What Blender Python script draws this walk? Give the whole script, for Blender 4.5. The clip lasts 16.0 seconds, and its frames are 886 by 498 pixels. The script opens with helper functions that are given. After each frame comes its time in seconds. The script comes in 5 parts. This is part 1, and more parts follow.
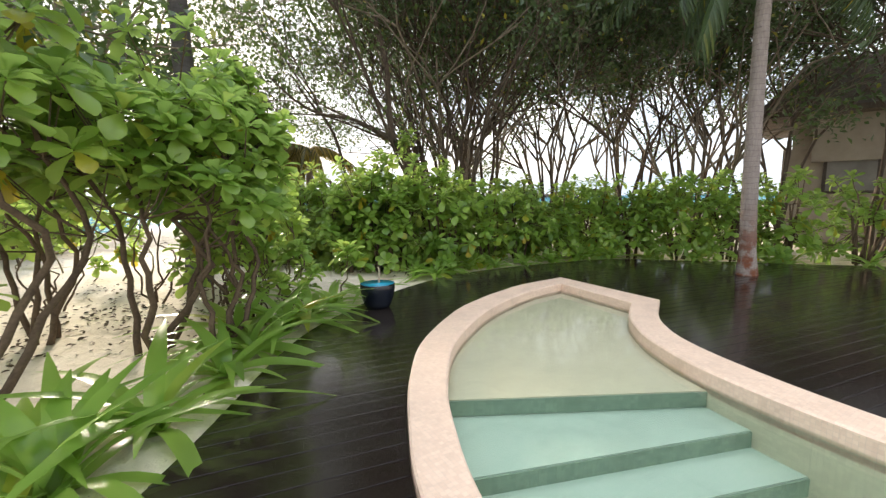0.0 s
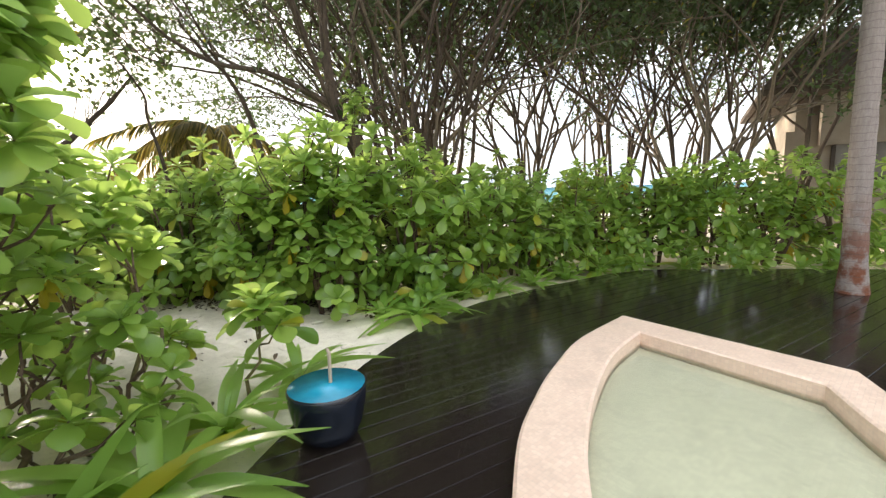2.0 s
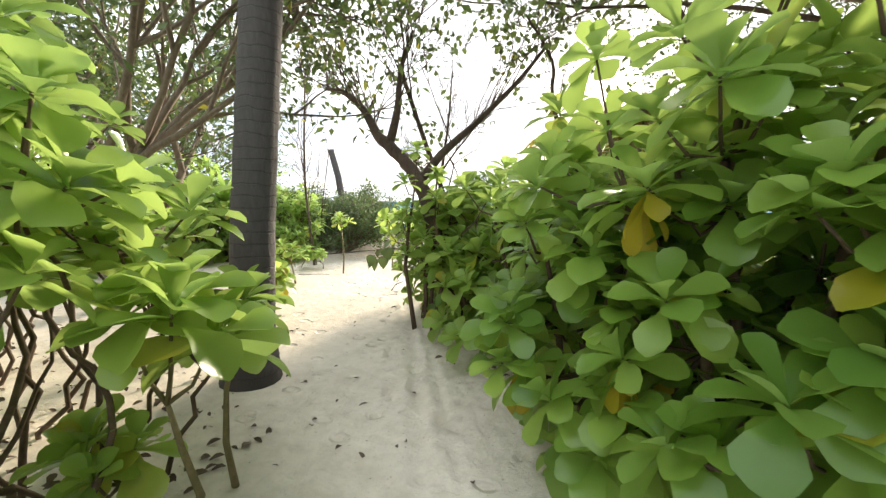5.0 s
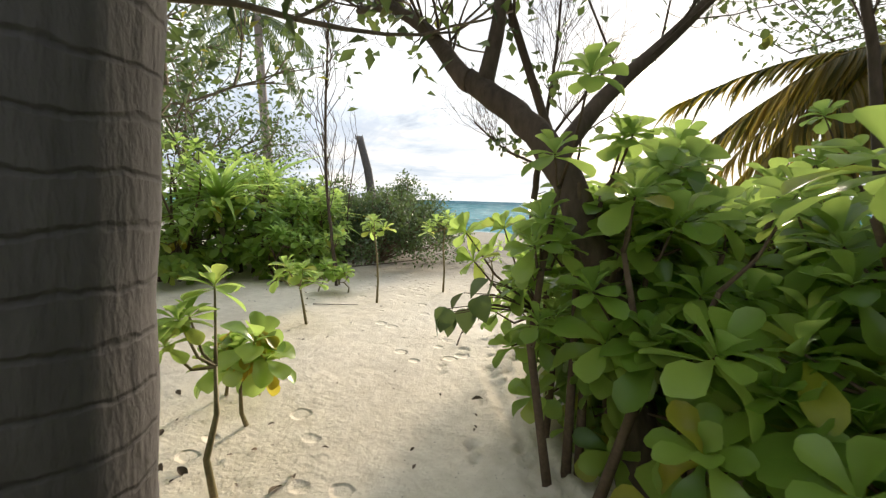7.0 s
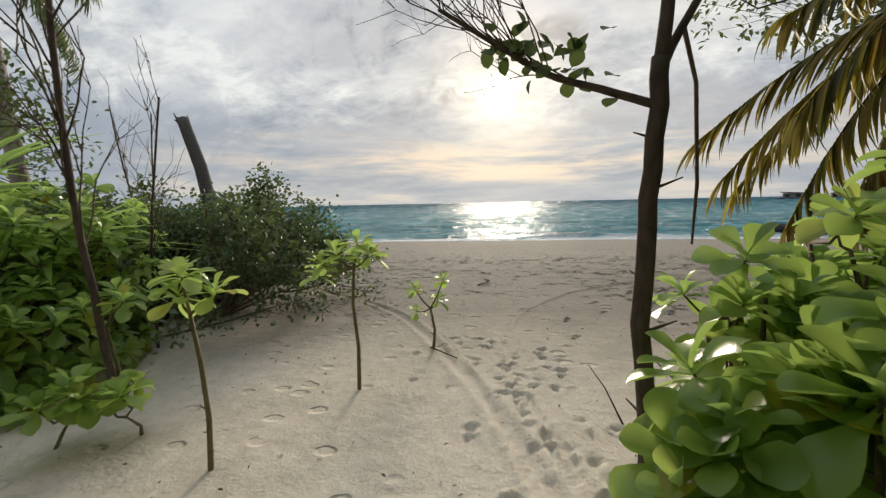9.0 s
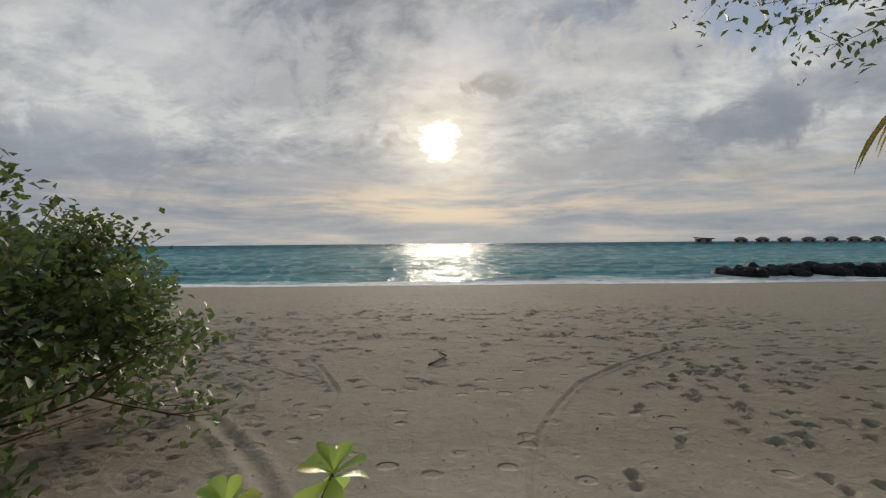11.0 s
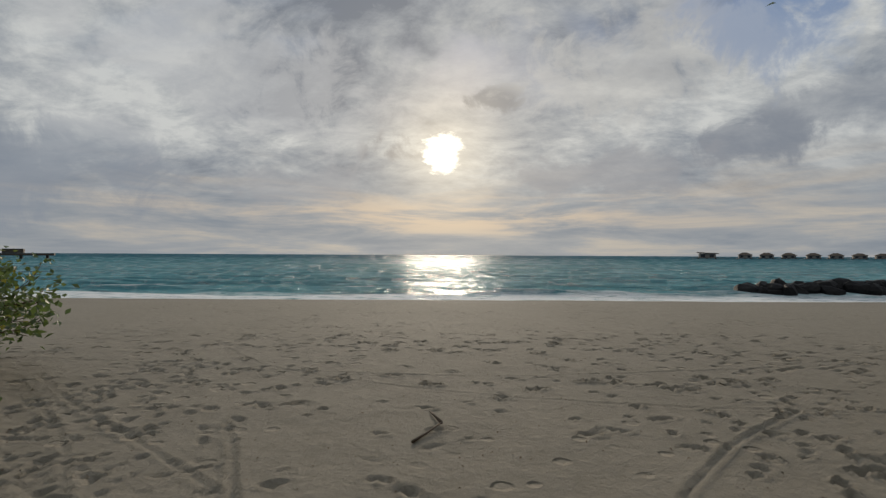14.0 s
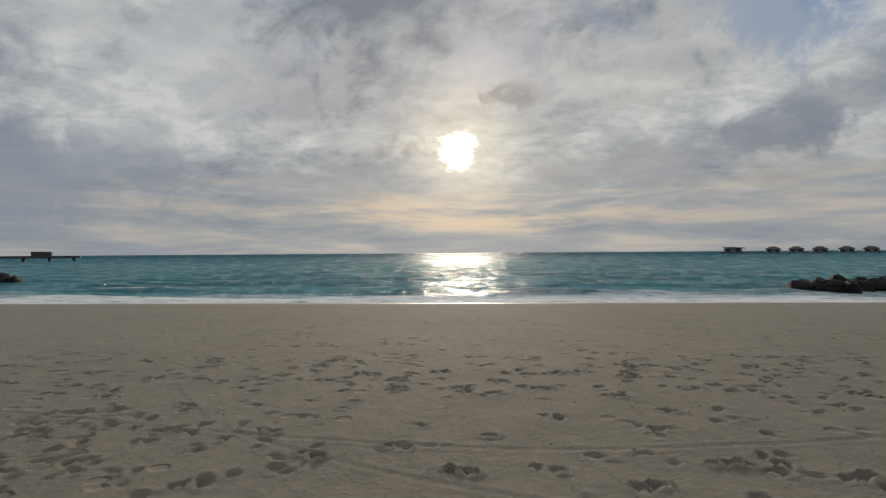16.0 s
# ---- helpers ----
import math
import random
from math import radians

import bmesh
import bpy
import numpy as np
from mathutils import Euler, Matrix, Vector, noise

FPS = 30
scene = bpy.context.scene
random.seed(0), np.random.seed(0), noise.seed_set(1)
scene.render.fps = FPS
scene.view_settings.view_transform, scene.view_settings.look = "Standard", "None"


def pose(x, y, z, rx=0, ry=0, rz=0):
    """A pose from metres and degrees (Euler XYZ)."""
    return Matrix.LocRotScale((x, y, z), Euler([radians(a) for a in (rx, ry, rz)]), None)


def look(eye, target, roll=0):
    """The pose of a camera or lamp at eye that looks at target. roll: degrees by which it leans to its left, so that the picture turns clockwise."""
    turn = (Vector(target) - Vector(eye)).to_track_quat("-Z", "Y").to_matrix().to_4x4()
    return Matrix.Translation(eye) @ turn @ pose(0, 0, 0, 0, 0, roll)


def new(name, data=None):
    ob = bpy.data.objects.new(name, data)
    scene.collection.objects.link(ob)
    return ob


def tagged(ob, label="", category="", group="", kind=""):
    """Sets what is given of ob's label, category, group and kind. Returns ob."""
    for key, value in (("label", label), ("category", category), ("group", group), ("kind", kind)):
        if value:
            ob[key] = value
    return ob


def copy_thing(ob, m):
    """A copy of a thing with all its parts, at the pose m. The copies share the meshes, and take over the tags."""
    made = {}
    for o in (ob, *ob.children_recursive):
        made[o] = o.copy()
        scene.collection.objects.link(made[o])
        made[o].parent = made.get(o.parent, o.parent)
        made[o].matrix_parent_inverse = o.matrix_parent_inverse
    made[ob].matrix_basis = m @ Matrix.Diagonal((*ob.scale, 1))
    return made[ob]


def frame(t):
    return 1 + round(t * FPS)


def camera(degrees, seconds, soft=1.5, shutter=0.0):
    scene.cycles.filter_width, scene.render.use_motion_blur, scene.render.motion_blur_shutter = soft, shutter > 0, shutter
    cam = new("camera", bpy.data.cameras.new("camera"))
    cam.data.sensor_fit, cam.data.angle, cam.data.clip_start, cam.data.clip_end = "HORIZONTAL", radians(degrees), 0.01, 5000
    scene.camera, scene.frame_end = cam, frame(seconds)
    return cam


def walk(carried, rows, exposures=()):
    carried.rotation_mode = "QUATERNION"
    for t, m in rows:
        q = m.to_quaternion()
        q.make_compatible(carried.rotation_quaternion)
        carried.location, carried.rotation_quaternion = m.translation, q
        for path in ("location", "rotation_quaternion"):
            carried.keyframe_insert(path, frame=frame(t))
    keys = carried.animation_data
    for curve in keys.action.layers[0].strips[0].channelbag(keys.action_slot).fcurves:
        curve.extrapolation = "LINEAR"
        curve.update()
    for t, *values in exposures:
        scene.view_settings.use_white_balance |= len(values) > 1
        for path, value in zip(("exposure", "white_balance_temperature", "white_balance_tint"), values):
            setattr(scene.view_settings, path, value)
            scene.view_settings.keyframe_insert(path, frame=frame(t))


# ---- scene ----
cam = camera(94.4, 16.0, 1.35, 0.1)
PATH = [
    (0, (-0.065, 0.137, 1.429), (0.975, 1.827, 1.179), -0.7),
    (0.5, (0.122, 0.859, 1.432), (1.28, 2.464, 1.148), -0.5),
    (1, (0.391, 1.58, 1.411), (1.573, 3.171, 1.142), -0.1),
    (1.5, (0.704, 2.232, 1.432), (1.886, 3.818, 1.133), -0.5),
    (2, (1.024, 2.874, 1.432), (2.303, 4.385, 1.149), -1.6),
    (2.5, (1.388, 3.464, 1.374), (2.702, 4.945, 1.086), -1.3),
    (3, (1.739, 3.987, 1.446), (2.977, 5.521, 1.105), -0.2),
    (3.5, (2.127, 4.415, 1.493), (2.896, 6.226, 1.133), -0.2),
    (4, (2.408, 4.804, 1.562), (2.384, 6.767, 1.178), 1.7),
    (4.5, (2.624, 5.343, 1.543), (2.067, 7.237, 1.222), 1.3),
    (5, (2.582, 5.891, 1.402), (1.828, 7.73, 1.175), 1.0),
    (5.2, (2.482, 6.096, 1.321), (1.671, 7.917, 1.154), 0.3),
    (7.3, (0.71, 8.337, 1.4), (-0.147, 10.124, 1.131), 1.5),
    (7.5, (0.586, 8.606, 1.399), (-0.26, 10.395, 1.108), 0.8),
    (8, (0.096, 9.212, 1.433), (-0.644, 11.045, 1.127), 1.4),
    (8.5, (-0.319, 9.904, 1.42), (-0.89, 11.801, 1.139), -0.8),
    (9, (-0.635, 10.582, 1.443), (-0.912, 12.55, 1.221), -1.2),
    (9.5, (-0.83, 11.247, 1.444), (-0.882, 13.241, 1.299), -0.8),
    (9.7, (-0.87, 11.499, 1.45), (-0.85, 13.495, 1.319), -0.5),
    (11.8, (-0.930, 14.618, 1.234), (-0.969, 16.618, 1.246), -0.4),
    (12, (-0.941, 14.814, 1.237), (-1.022, 16.812, 1.251), -0.4),
    (12.5, (-0.897, 15.171, 1.234), (-1.069, 17.163, 1.262), -0.3),
    (13, (-0.885, 15.308, 1.231), (-1.053, 17.300, 1.279), 0.0),
    (13.5, (-0.876, 15.323, 1.242), (-0.959, 17.320, 1.295), 0.3),
    (14, (-0.851, 15.397, 1.223), (-0.853, 17.397, 1.252), 0.3),
    (14.5, (-0.905, 15.790, 1.213), (-0.911, 17.790, 1.208), 0.2),
    (15, (-0.932, 16.317, 1.205), (-1.009, 18.315, 1.180), -0.1),
    (15.5, (-0.981, 16.835, 1.203), (-1.110, 18.831, 1.185), -0.2),
    (16, (-0.971, 17.208, 1.210), (-1.053, 19.206, 1.229), -0.4),
]
walk(cam, [(t, look(e, a, r)) for t, e, a, r in PATH],
     [(0, 1.75), (2, 2.1), (3.5, 2.28), (4.2, 2.12), (5.2, 1.88), (7.4, 1.0), (8.5, 0.36), (9, 0.22), (9.7, 0.03), (11.8, -0.3), (16, -0.36)])

# ---- world, sun ----
SUN_EL = radians(14.1)
world = bpy.data.worlds.new("sky")
scene.world = world
world.use_nodes = True


class Net:
    """A node tree with short calls."""

    def __init__(self, tree):
        self.tree = tree
        tree.nodes.clear()

    def put(self, kind, props=None, **inputs):
        n = self.tree.nodes.new(kind)
        for k, v in (props or {}).items():
            setattr(n, k, v)
        for k, v in inputs.items():
            key = int(k[1:]) if k[0] == "i" and k[1:].isdigit() else k.replace("_", " ")
            self.feed(n.inputs[key], v)
        return n

    def feed(self, socket, v):
        if isinstance(v, bpy.types.NodeSocket):
            self.tree.links.new(v, socket)
        elif v is not None:
            socket.default_value = v

    def math(self, op, a, b=None, c=None):
        n = self.put("ShaderNodeMath", {"operation": op})
        for s, v in zip(n.inputs, (a, b, c)):
            self.feed(s, v)
        return n.outputs[0]

    def mix(self, f, a, b):
        n = self.put("ShaderNodeMix", {"data_type": "RGBA"})
        self.feed(n.inputs[0], f)
        self.feed(n.inputs[6], a if not isinstance(a, tuple) else (*a, 1))
        self.feed(n.inputs[7], b if not isinstance(b, tuple) else (*b, 1))
        return n.outputs[2]

    def noise(self, vec, scale, detail=4.0, rough=0.55, distort=0.0):
        return self.put("ShaderNodeTexNoise", None, Vector=vec, Scale=scale, Detail=detail, Roughness=rough, Distortion=distort).outputs[0]

    def ramp(self, f, stops):
        n = self.put("ShaderNodeValToRGB", None, Fac=f)
        r = n.color_ramp
        while len(r.elements) < len(stops):
            r.elements.new(0.5)
        for e, (p, c) in zip(r.elements, stops):
            e.position, e.color = p, (*c, 1) if len(c) == 3 else c
        return n.outputs[0]

    def step(self, f, a, b):
        n = self.put("ShaderNodeMapRange", {"interpolation_type": "SMOOTHSTEP"}, Value=f, From_Min=a, From_Max=b)
        return n.outputs[0]

    def bump(self, h, strength, dist, normal=None):
        return self.put("ShaderNodeBump", None, Height=h, Strength=strength, Distance=dist, Normal=normal).outputs[0]


w = Net(world.node_tree)
wdir = w.put("ShaderNodeTexCoord").outputs["Generated"]
wsep = w.put("ShaderNodeSeparateXYZ", None, Vector=wdir)
wz = w.math("MAXIMUM", wsep.outputs[2], 0.0)
wd = w.math("ADD", wz, 0.34)
flat = w.put("ShaderNodeCombineXYZ", None, X=w.math("DIVIDE", wsep.outputs[0], wd), Y=w.math("DIVIDE", wsep.outputs[1], wd), Z=0.0).outputs[0]
flat_r = w.put("ShaderNodeMapping", None, Vector=flat, Rotation=(0, 0, radians(38)), Scale=(1.0, 1.5, 1), Location=(3.1, 1.7, 0)).outputs[0]
sky = w.put("ShaderNodeTexSky", {"sky_type": "NISHITA", "sun_disc": False, "sun_elevation": SUN_EL, "sun_rotation": 0.0})
sky_c = w.put("ShaderNodeVectorMath", {"operation": "SCALE"}, i0=sky.outputs[0], Scale=0.10).outputs[0]
n_big = w.noise(flat_r, 1.25, 10, 0.6, 0.8)
n_fine = w.noise(flat_r, 5.0, 9, 0.66, 0.25)
cl = w.math("MULTIPLY_ADD", n_fine, 0.46, w.math("MULTIPLY", n_big, 0.64))
cloud = w.ramp(cl, [(0.42, (0.20, 0.235, 0.292)), (0.505, (0.345, 0.38, 0.425)), (0.575, (0.485, 0.512, 0.532)), (0.67, (0.72, 0.735, 0.72))])
low_v = w.put("ShaderNodeMapping", None, Vector=wdir, Scale=(2.0, 2.0, 15.0)).outputs[0]
n_low = w.noise(low_v, 1.6, 6, 0.6, 0.3)
haze = w.ramp(n_low, [(0.36, (0.28, 0.32, 0.37)), (0.52, (0.40, 0.42, 0.44)), (0.66, (0.60, 0.55, 0.48))])
elev = w.step(wz, 0.05, 0.26)
cloud = w.mix(elev, haze, cloud)
# clear blue between the clouds, high up to the right of the sun
clear = w.math("MULTIPLY", w.step(w.noise(flat_r, 0.9, 4, 0.6, 0.8), 0.54, 0.66), w.step(wz, 0.25, 0.5))
cloud = w.mix(w.math("MULTIPLY", clear, 0.75), cloud, w.mix(0.5, sky_c, (0.20, 0.30, 0.50)))
cl_noise = w.noise(wdir, 9.0, 6, 0.62, 0.5)


def cloudlet(base, az, el, size, flat_, colour, amount):
    """A soft ragged cloud at a bearing and height above the horizon, in degrees."""
    c = (math.sin(radians(az)) * math.cos(radians(el)), math.cos(radians(az)) * math.cos(radians(el)), math.sin(radians(el)))
    d = w.put("ShaderNodeVectorMath", {"operation": "SUBTRACT"}, i0=wdir, i1=c).outputs[0]
    d = w.put("ShaderNodeVectorMath", {"operation": "MULTIPLY"}, i0=d, i1=(1.0, 1.0, flat_)).outputs[0]
    ln = w.put("ShaderNodeVectorMath", {"operation": "LENGTH"}, i0=d).outputs["Value"]
    ln = w.math("ADD", ln, w.math("MULTIPLY", w.math("SUBTRACT", cl_noise, 0.5), size * 3.4))
    return w.mix(w.math("MULTIPLY", w.step(ln, size, size * 0.35), amount), base, colour)


for az, el, size, flat_, colour, amount in ((37.5, 12.5, 0.12, 2.4, (0.24, 0.27, 0.325), 0.75), (45, 15, 0.13, 2.2, (0.28, 0.31, 0.36), 0.6), (7, 20.5, 0.09, 2.6, (0.27, 0.285, 0.315), 0.9), (-7.5, 13.8, 0.06, 1.2, (0.27, 0.285, 0.32), 0.95),
                                            (20, 10.5, 0.28, 5.0, (0.36, 0.37, 0.40), 0.65), (-48, 7.5, 0.34, 3.6, (0.29, 0.33, 0.39), 0.7), (-20, 9.0, 0.25, 5.0, (0.38, 0.39, 0.42), 0.5), (40, 28, 0.20, 1.6, (0.15, 0.25, 0.46), 0.9),
                                            (-28, 22, 0.34, 2.2, (0.62, 0.63, 0.64), 0.5), (25, 24, 0.30, 2.4, (0.66, 0.65, 0.62), 0.5), (44, 25, 0.2, 1.7, (0.30, 0.39, 0.55), 0.5)):
    cloud = cloudlet(cloud, az, el, size, flat_, colour, amount)
sdot = w.put("ShaderNodeVectorMath", {"operation": "DOT_PRODUCT"}, i0=wdir, i1=(0.0, math.cos(SUN_EL), math.sin(SUN_EL))).outputs["Value"]
sdot = w.math("MAXIMUM", sdot, 0.0)
wobble = w.math("MULTIPLY", w.math("SUBTRACT", w.noise(w.put("ShaderNodeMapping", None, Vector=wdir, Scale=(1, 1, 2.4)).outputs[0], 11.0, 6, 0.62), 0.5), 0.0056)
core = w.step(w.math("ADD", sdot, wobble), 0.9987, 1.0000)
near = w.math("POWER", sdot, 150.0)
wide = w.math("POWER", sdot, 14.0)
glow = w.put("ShaderNodeVectorMath", {"operation": "SCALE"}, i0=(1.0, 0.80, 0.48), Scale=w.math("MULTIPLY", near, 0.42)).outputs[0]
glow2 = w.put("ShaderNodeVectorMath", {"operation": "SCALE"}, i0=(1.0, 0.80, 0.52), Scale=w.math("MULTIPLY", wide, 0.20)).outputs[0]
glow3 = w.put("ShaderNodeVectorMath", {"operation": "SCALE"}, i0=(1.0, 0.90, 0.70), Scale=w.math("MULTIPLY", core, 2.6)).outputs[0]
band = w.math("MULTIPLY", w.math("MULTIPLY", w.step(wz, 0.03, 0.075), w.step(wz, 0.17, 0.09)), w.math("POWER", sdot, 9.0))
band = w.math("MULTIPLY", band, w.step(n_low, 0.40, 0.62))
total = w.mix(w.math("MULTIPLY", band, 0.75), cloud, (0.86, 0.66, 0.46))
for g in (glow, glow2, glow3):
    total = w.put("ShaderNodeVectorMath", {"operation": "ADD"}, i0=total, i1=g).outputs[0]
# an overcast sky grows brighter towards the zenith
lift = w.math("MULTIPLY_ADD", w.step(wz, 0.52, 0.95), 0.75, 1.0)
total = w.put("ShaderNodeVectorMath", {"operation": "SCALE"}, i0=total, Scale=lift).outputs[0]
bg = w.put("ShaderNodeBackground", None, Color=total, Strength=1.0)
w.put("ShaderNodeOutputWorld", None, Surface=bg.outputs[0])

sun = new("sun", bpy.data.lights.new("sun", "SUN"))
sun.data.energy, sun.data.angle, sun.data.color = 3.0, radians(11), (1.0, 0.86, 0.68)
sun.matrix_world = look((0, 40 * math.cos(SUN_EL), 40 * math.sin(SUN_EL)), (0, 0, 0))

# ---- materials ----
MATS = {}


def material(name):
    m = bpy.data.materials.new(name)
    m.use_nodes = True
    return m, Net(m.node_tree)


def finish(m, net, shader):
    net.put("ShaderNodeOutputMaterial", None, Surface=shader)
    MATS[m.name] = m
    return m


def coords(net):
    return net.put("ShaderNodeNewGeometry").outputs["Position"]


def local(net):
    return net.put("ShaderNodeTexCoord").outputs["Object"]


def chance(net):
    a = net.put("ShaderNodeObjectInfo").outputs["Random"]
    b = net.put("ShaderNodeNewGeometry").outputs["Random Per Island"]
    return a, b


def leaf_material(name, dark, mid, light, yellow=0.03, gloss=0.42, trans=0.45, scale=18.0, glow=0.5):
    m, n = material(name)
    a, b = chance(n)
    r = n.math("FRACT", n.math("ADD", n.math("MULTIPLY", a, 0.55), n.math("MULTIPLY", b, 0.8)))
    vein = n.noise(local(n), scale, 3, 0.6)
    col = n.ramp(r, [(0.0, dark), (0.45, mid), (0.96 - yellow, light), (1.0 - yellow * 0.5, (0.42, 0.34, 0.02))])
    col = n.mix(n.math("MULTIPLY", vein, 0.35), col, tuple(0.62 * c for c in mid))
    bmp = n.bump(n.noise(local(n), scale * 2.2, 3), 0.25, 0.01)
    p = n.put("ShaderNodeBsdfPrincipled", None, Base_Color=col, Roughness=gloss, Normal=bmp)
    p.inputs["Specular IOR Level"].default_value = 0.6
    tcol = n.mix(glow, col, (0.51, 0.68, 0.18))
    t = n.put("ShaderNodeBsdfTranslucent", None, Color=tcol)
    return finish(m, n, n.put("ShaderNodeMixShader", None, Fac=trans, i1=p.outputs[0], i2=t.outputs[0]).outputs[0])


leaf_material("naupaka_leaf", (0.07, 0.155, 0.028), (0.18, 0.31, 0.05), (0.33, 0.46, 0.08), 0.035, 0.30, 0.53, glow=0.72)
leaf_material("broad_leaf", (0.075, 0.165, 0.03), (0.185, 0.32, 0.054), (0.34, 0.47, 0.085), 0.025, 0.26, 0.53, 9.0, glow=0.72)
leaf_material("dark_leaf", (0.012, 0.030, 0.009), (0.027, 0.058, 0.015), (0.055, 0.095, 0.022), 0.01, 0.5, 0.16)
leaf_material("strap_leaf", (0.10, 0.21, 0.035), (0.18, 0.33, 0.055), (0.30, 0.45, 0.09), 0.015, 0.30, 0.56, 6.0, glow=0.75)
leaf_material("yellow_leaf", (0.30, 0.28, 0.02), (0.50, 0.40, 0.03), (0.62, 0.48, 0.05), 0.0, 0.4, 0.45, glow=0.12)
leaf_material("bush_leaf", (0.024, 0.05, 0.015), (0.048, 0.088, 0.026), (0.085, 0.13, 0.042), 0.01, 0.5, 0.3, glow=0.25)
leaf_material("palm_leaf", (0.05, 0.07, 0.014), (0.16, 0.13, 0.026), (0.40, 0.28, 0.06), 0.08, 0.5, 0.5, glow=0.05)
# fronds of the tall palms: their shade is put into the leaf colour
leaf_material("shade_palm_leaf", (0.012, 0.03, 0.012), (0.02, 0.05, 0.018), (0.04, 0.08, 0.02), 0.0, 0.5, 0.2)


def plain(name, c1, c2, scale, rough=0.7, detail=5, bump=0.3, dist=0.01, stretch=(1, 1, 1), metal=0.0, spec=0.4, obj=True):
    m, n = material(name)
    v = n.put("ShaderNodeMapping", None, Vector=local(n) if obj else coords(n), Scale=stretch).outputs[0]
    f = n.noise(v, scale, detail, 0.6, 0.2)
    g = n.noise(v, scale * 0.13, 3)
    f2 = n.math("MULTIPLY_ADD", g, 0.5, n.math("MULTIPLY", f, 0.6))
    col = n.ramp(f2, [(0.35, c1), (0.75, c2)])
    p = n.put("ShaderNodeBsdfPrincipled", None, Base_Color=col, Roughness=rough, Metallic=metal, Normal=n.bump(f, bump, dist))
    p.inputs["Specular IOR Level"].default_value = spec
    return finish(m, n, p.outputs[0])


plain("bark", (0.045, 0.032, 0.022), (0.13, 0.095, 0.07), 30, 0.9, 6, 0.6, 0.01, (1, 1, 0.35))
plain("pale_bark", (0.11, 0.085, 0.06), (0.26, 0.21, 0.16), 30, 0.9, 6, 0.6, 0.01, (1, 1, 0.35))
plain("twig", (0.06, 0.04, 0.025), (0.16, 0.11, 0.07), 40, 0.9)
plain("green_stem", (0.10, 0.09, 0.03), (0.22, 0.17, 0.08), 40, 0.7)
plain("concrete_wall", (0.26, 0.215, 0.17), (0.36, 0.31, 0.25), 3, 0.85)
plain("thatch", (0.05, 0.038, 0.03), (0.14, 0.11, 0.085), 25, 0.95, 6, 0.8, 0.02, (1, 1, 0.2))
plain("dark_wood", (0.03, 0.022, 0.018), (0.09, 0.07, 0.055), 20, 0.7, 5, 0.4, 0.01, (0.2, 1, 1))
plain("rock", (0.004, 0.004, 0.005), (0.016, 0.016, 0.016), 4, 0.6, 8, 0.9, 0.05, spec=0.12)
plain("villa_wall", (0.14, 0.13, 0.12), (0.26, 0.25, 0.23), 2, 0.8)
plain("glaze_black", (0.004, 0.006, 0.010), (0.012, 0.016, 0.028), 14, 0.18, 3, 0.05, 0.002, spec=0.6)
plain("glaze_blue", (0.01, 0.22, 0.36), (0.03, 0.34, 0.50), 10, 0.25, 3, 0.05, 0.002, spec=0.6)
plain("brass_pipe", (0.30, 0.24, 0.17), (0.48, 0.40, 0.30), 30, 0.4, 4, 0.1, 0.002)
plain("litter", (0.05, 0.035, 0.022), (0.17, 0.12, 0.08), 14, 0.9, 5, 0.5, 0.01)


def palm_bark(name, c1, c2, rust):
    m, n = material(name)
    v = local(n)
    z = n.put("ShaderNodeSeparateXYZ", None, Vector=v).outputs[2]
    zz = n.math("ADD", z, n.math("MULTIPLY", n.noise(v, 7.0, 5), 0.07))
    ring = n.math("FRACT", n.math("MULTIPLY", zz, 11.0))
    edge = n.step(n.math("ABSOLUTE", n.math("SUBTRACT", ring, 0.5)), 0.5, 0.40)
    f = n.noise(n.put("ShaderNodeMapping", None, Vector=v, Scale=(1, 1, 0.25)).outputs[0], 34, 6, 0.65)
    col = n.mix(f, c1, c2)
    blot = n.step(n.noise(v, 3.2, 5, 0.65), 0.40, 0.54)
    col = n.mix(n.math("MULTIPLY", blot, n.step(z, 1.5, 0.2)), col, rust)
    col = n.mix(n.math("MULTIPLY_ADD", edge, 0.35, 0.65), tuple(0.45 * c for c in c1), col)
    h = n.math("ADD", n.math("MULTIPLY", edge, 0.35), f)
    p = n.put("ShaderNodeBsdfPrincipled", None, Base_Color=col, Roughness=0.85, Normal=n.bump(h, 0.8, 0.015))
    return finish(m, n, p.outputs[0])


palm_bark("palm_bark", (0.16, 0.125, 0.11), (0.38, 0.32, 0.29), (0.16, 0.05, 0.02))
palm_bark("dark_palm_bark", (0.05, 0.045, 0.045), (0.13, 0.115, 0.11), (0.06, 0.05, 0.045))

# sand: fine grains, a seaward darkening part damp and part light balance, shell crumbs
m, n = material("sand")
v = coords(n)
f1, f2, f3 = n.noise(v, 260, 3, 0.7), n.noise(v, 9, 6, 0.65), n.noise(v, 0.55, 4)
col = n.ramp(n.math("MULTIPLY_ADD", f3, 0.5, n.math("MULTIPLY", f2, 0.5)), [(0.36, (0.60, 0.525, 0.42)), (0.62, (0.79, 0.71, 0.595))])
col = n.mix(n.step(f1, 0.62, 0.75), col, (0.25, 0.20, 0.15))
speck = n.step(n.noise(v, 48, 2, 0.5), 0.70, 0.74)
col = n.mix(n.math("MULTIPLY", speck, 0.6), col, (0.13, 0.09, 0.06))
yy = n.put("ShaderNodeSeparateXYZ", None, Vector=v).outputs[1]
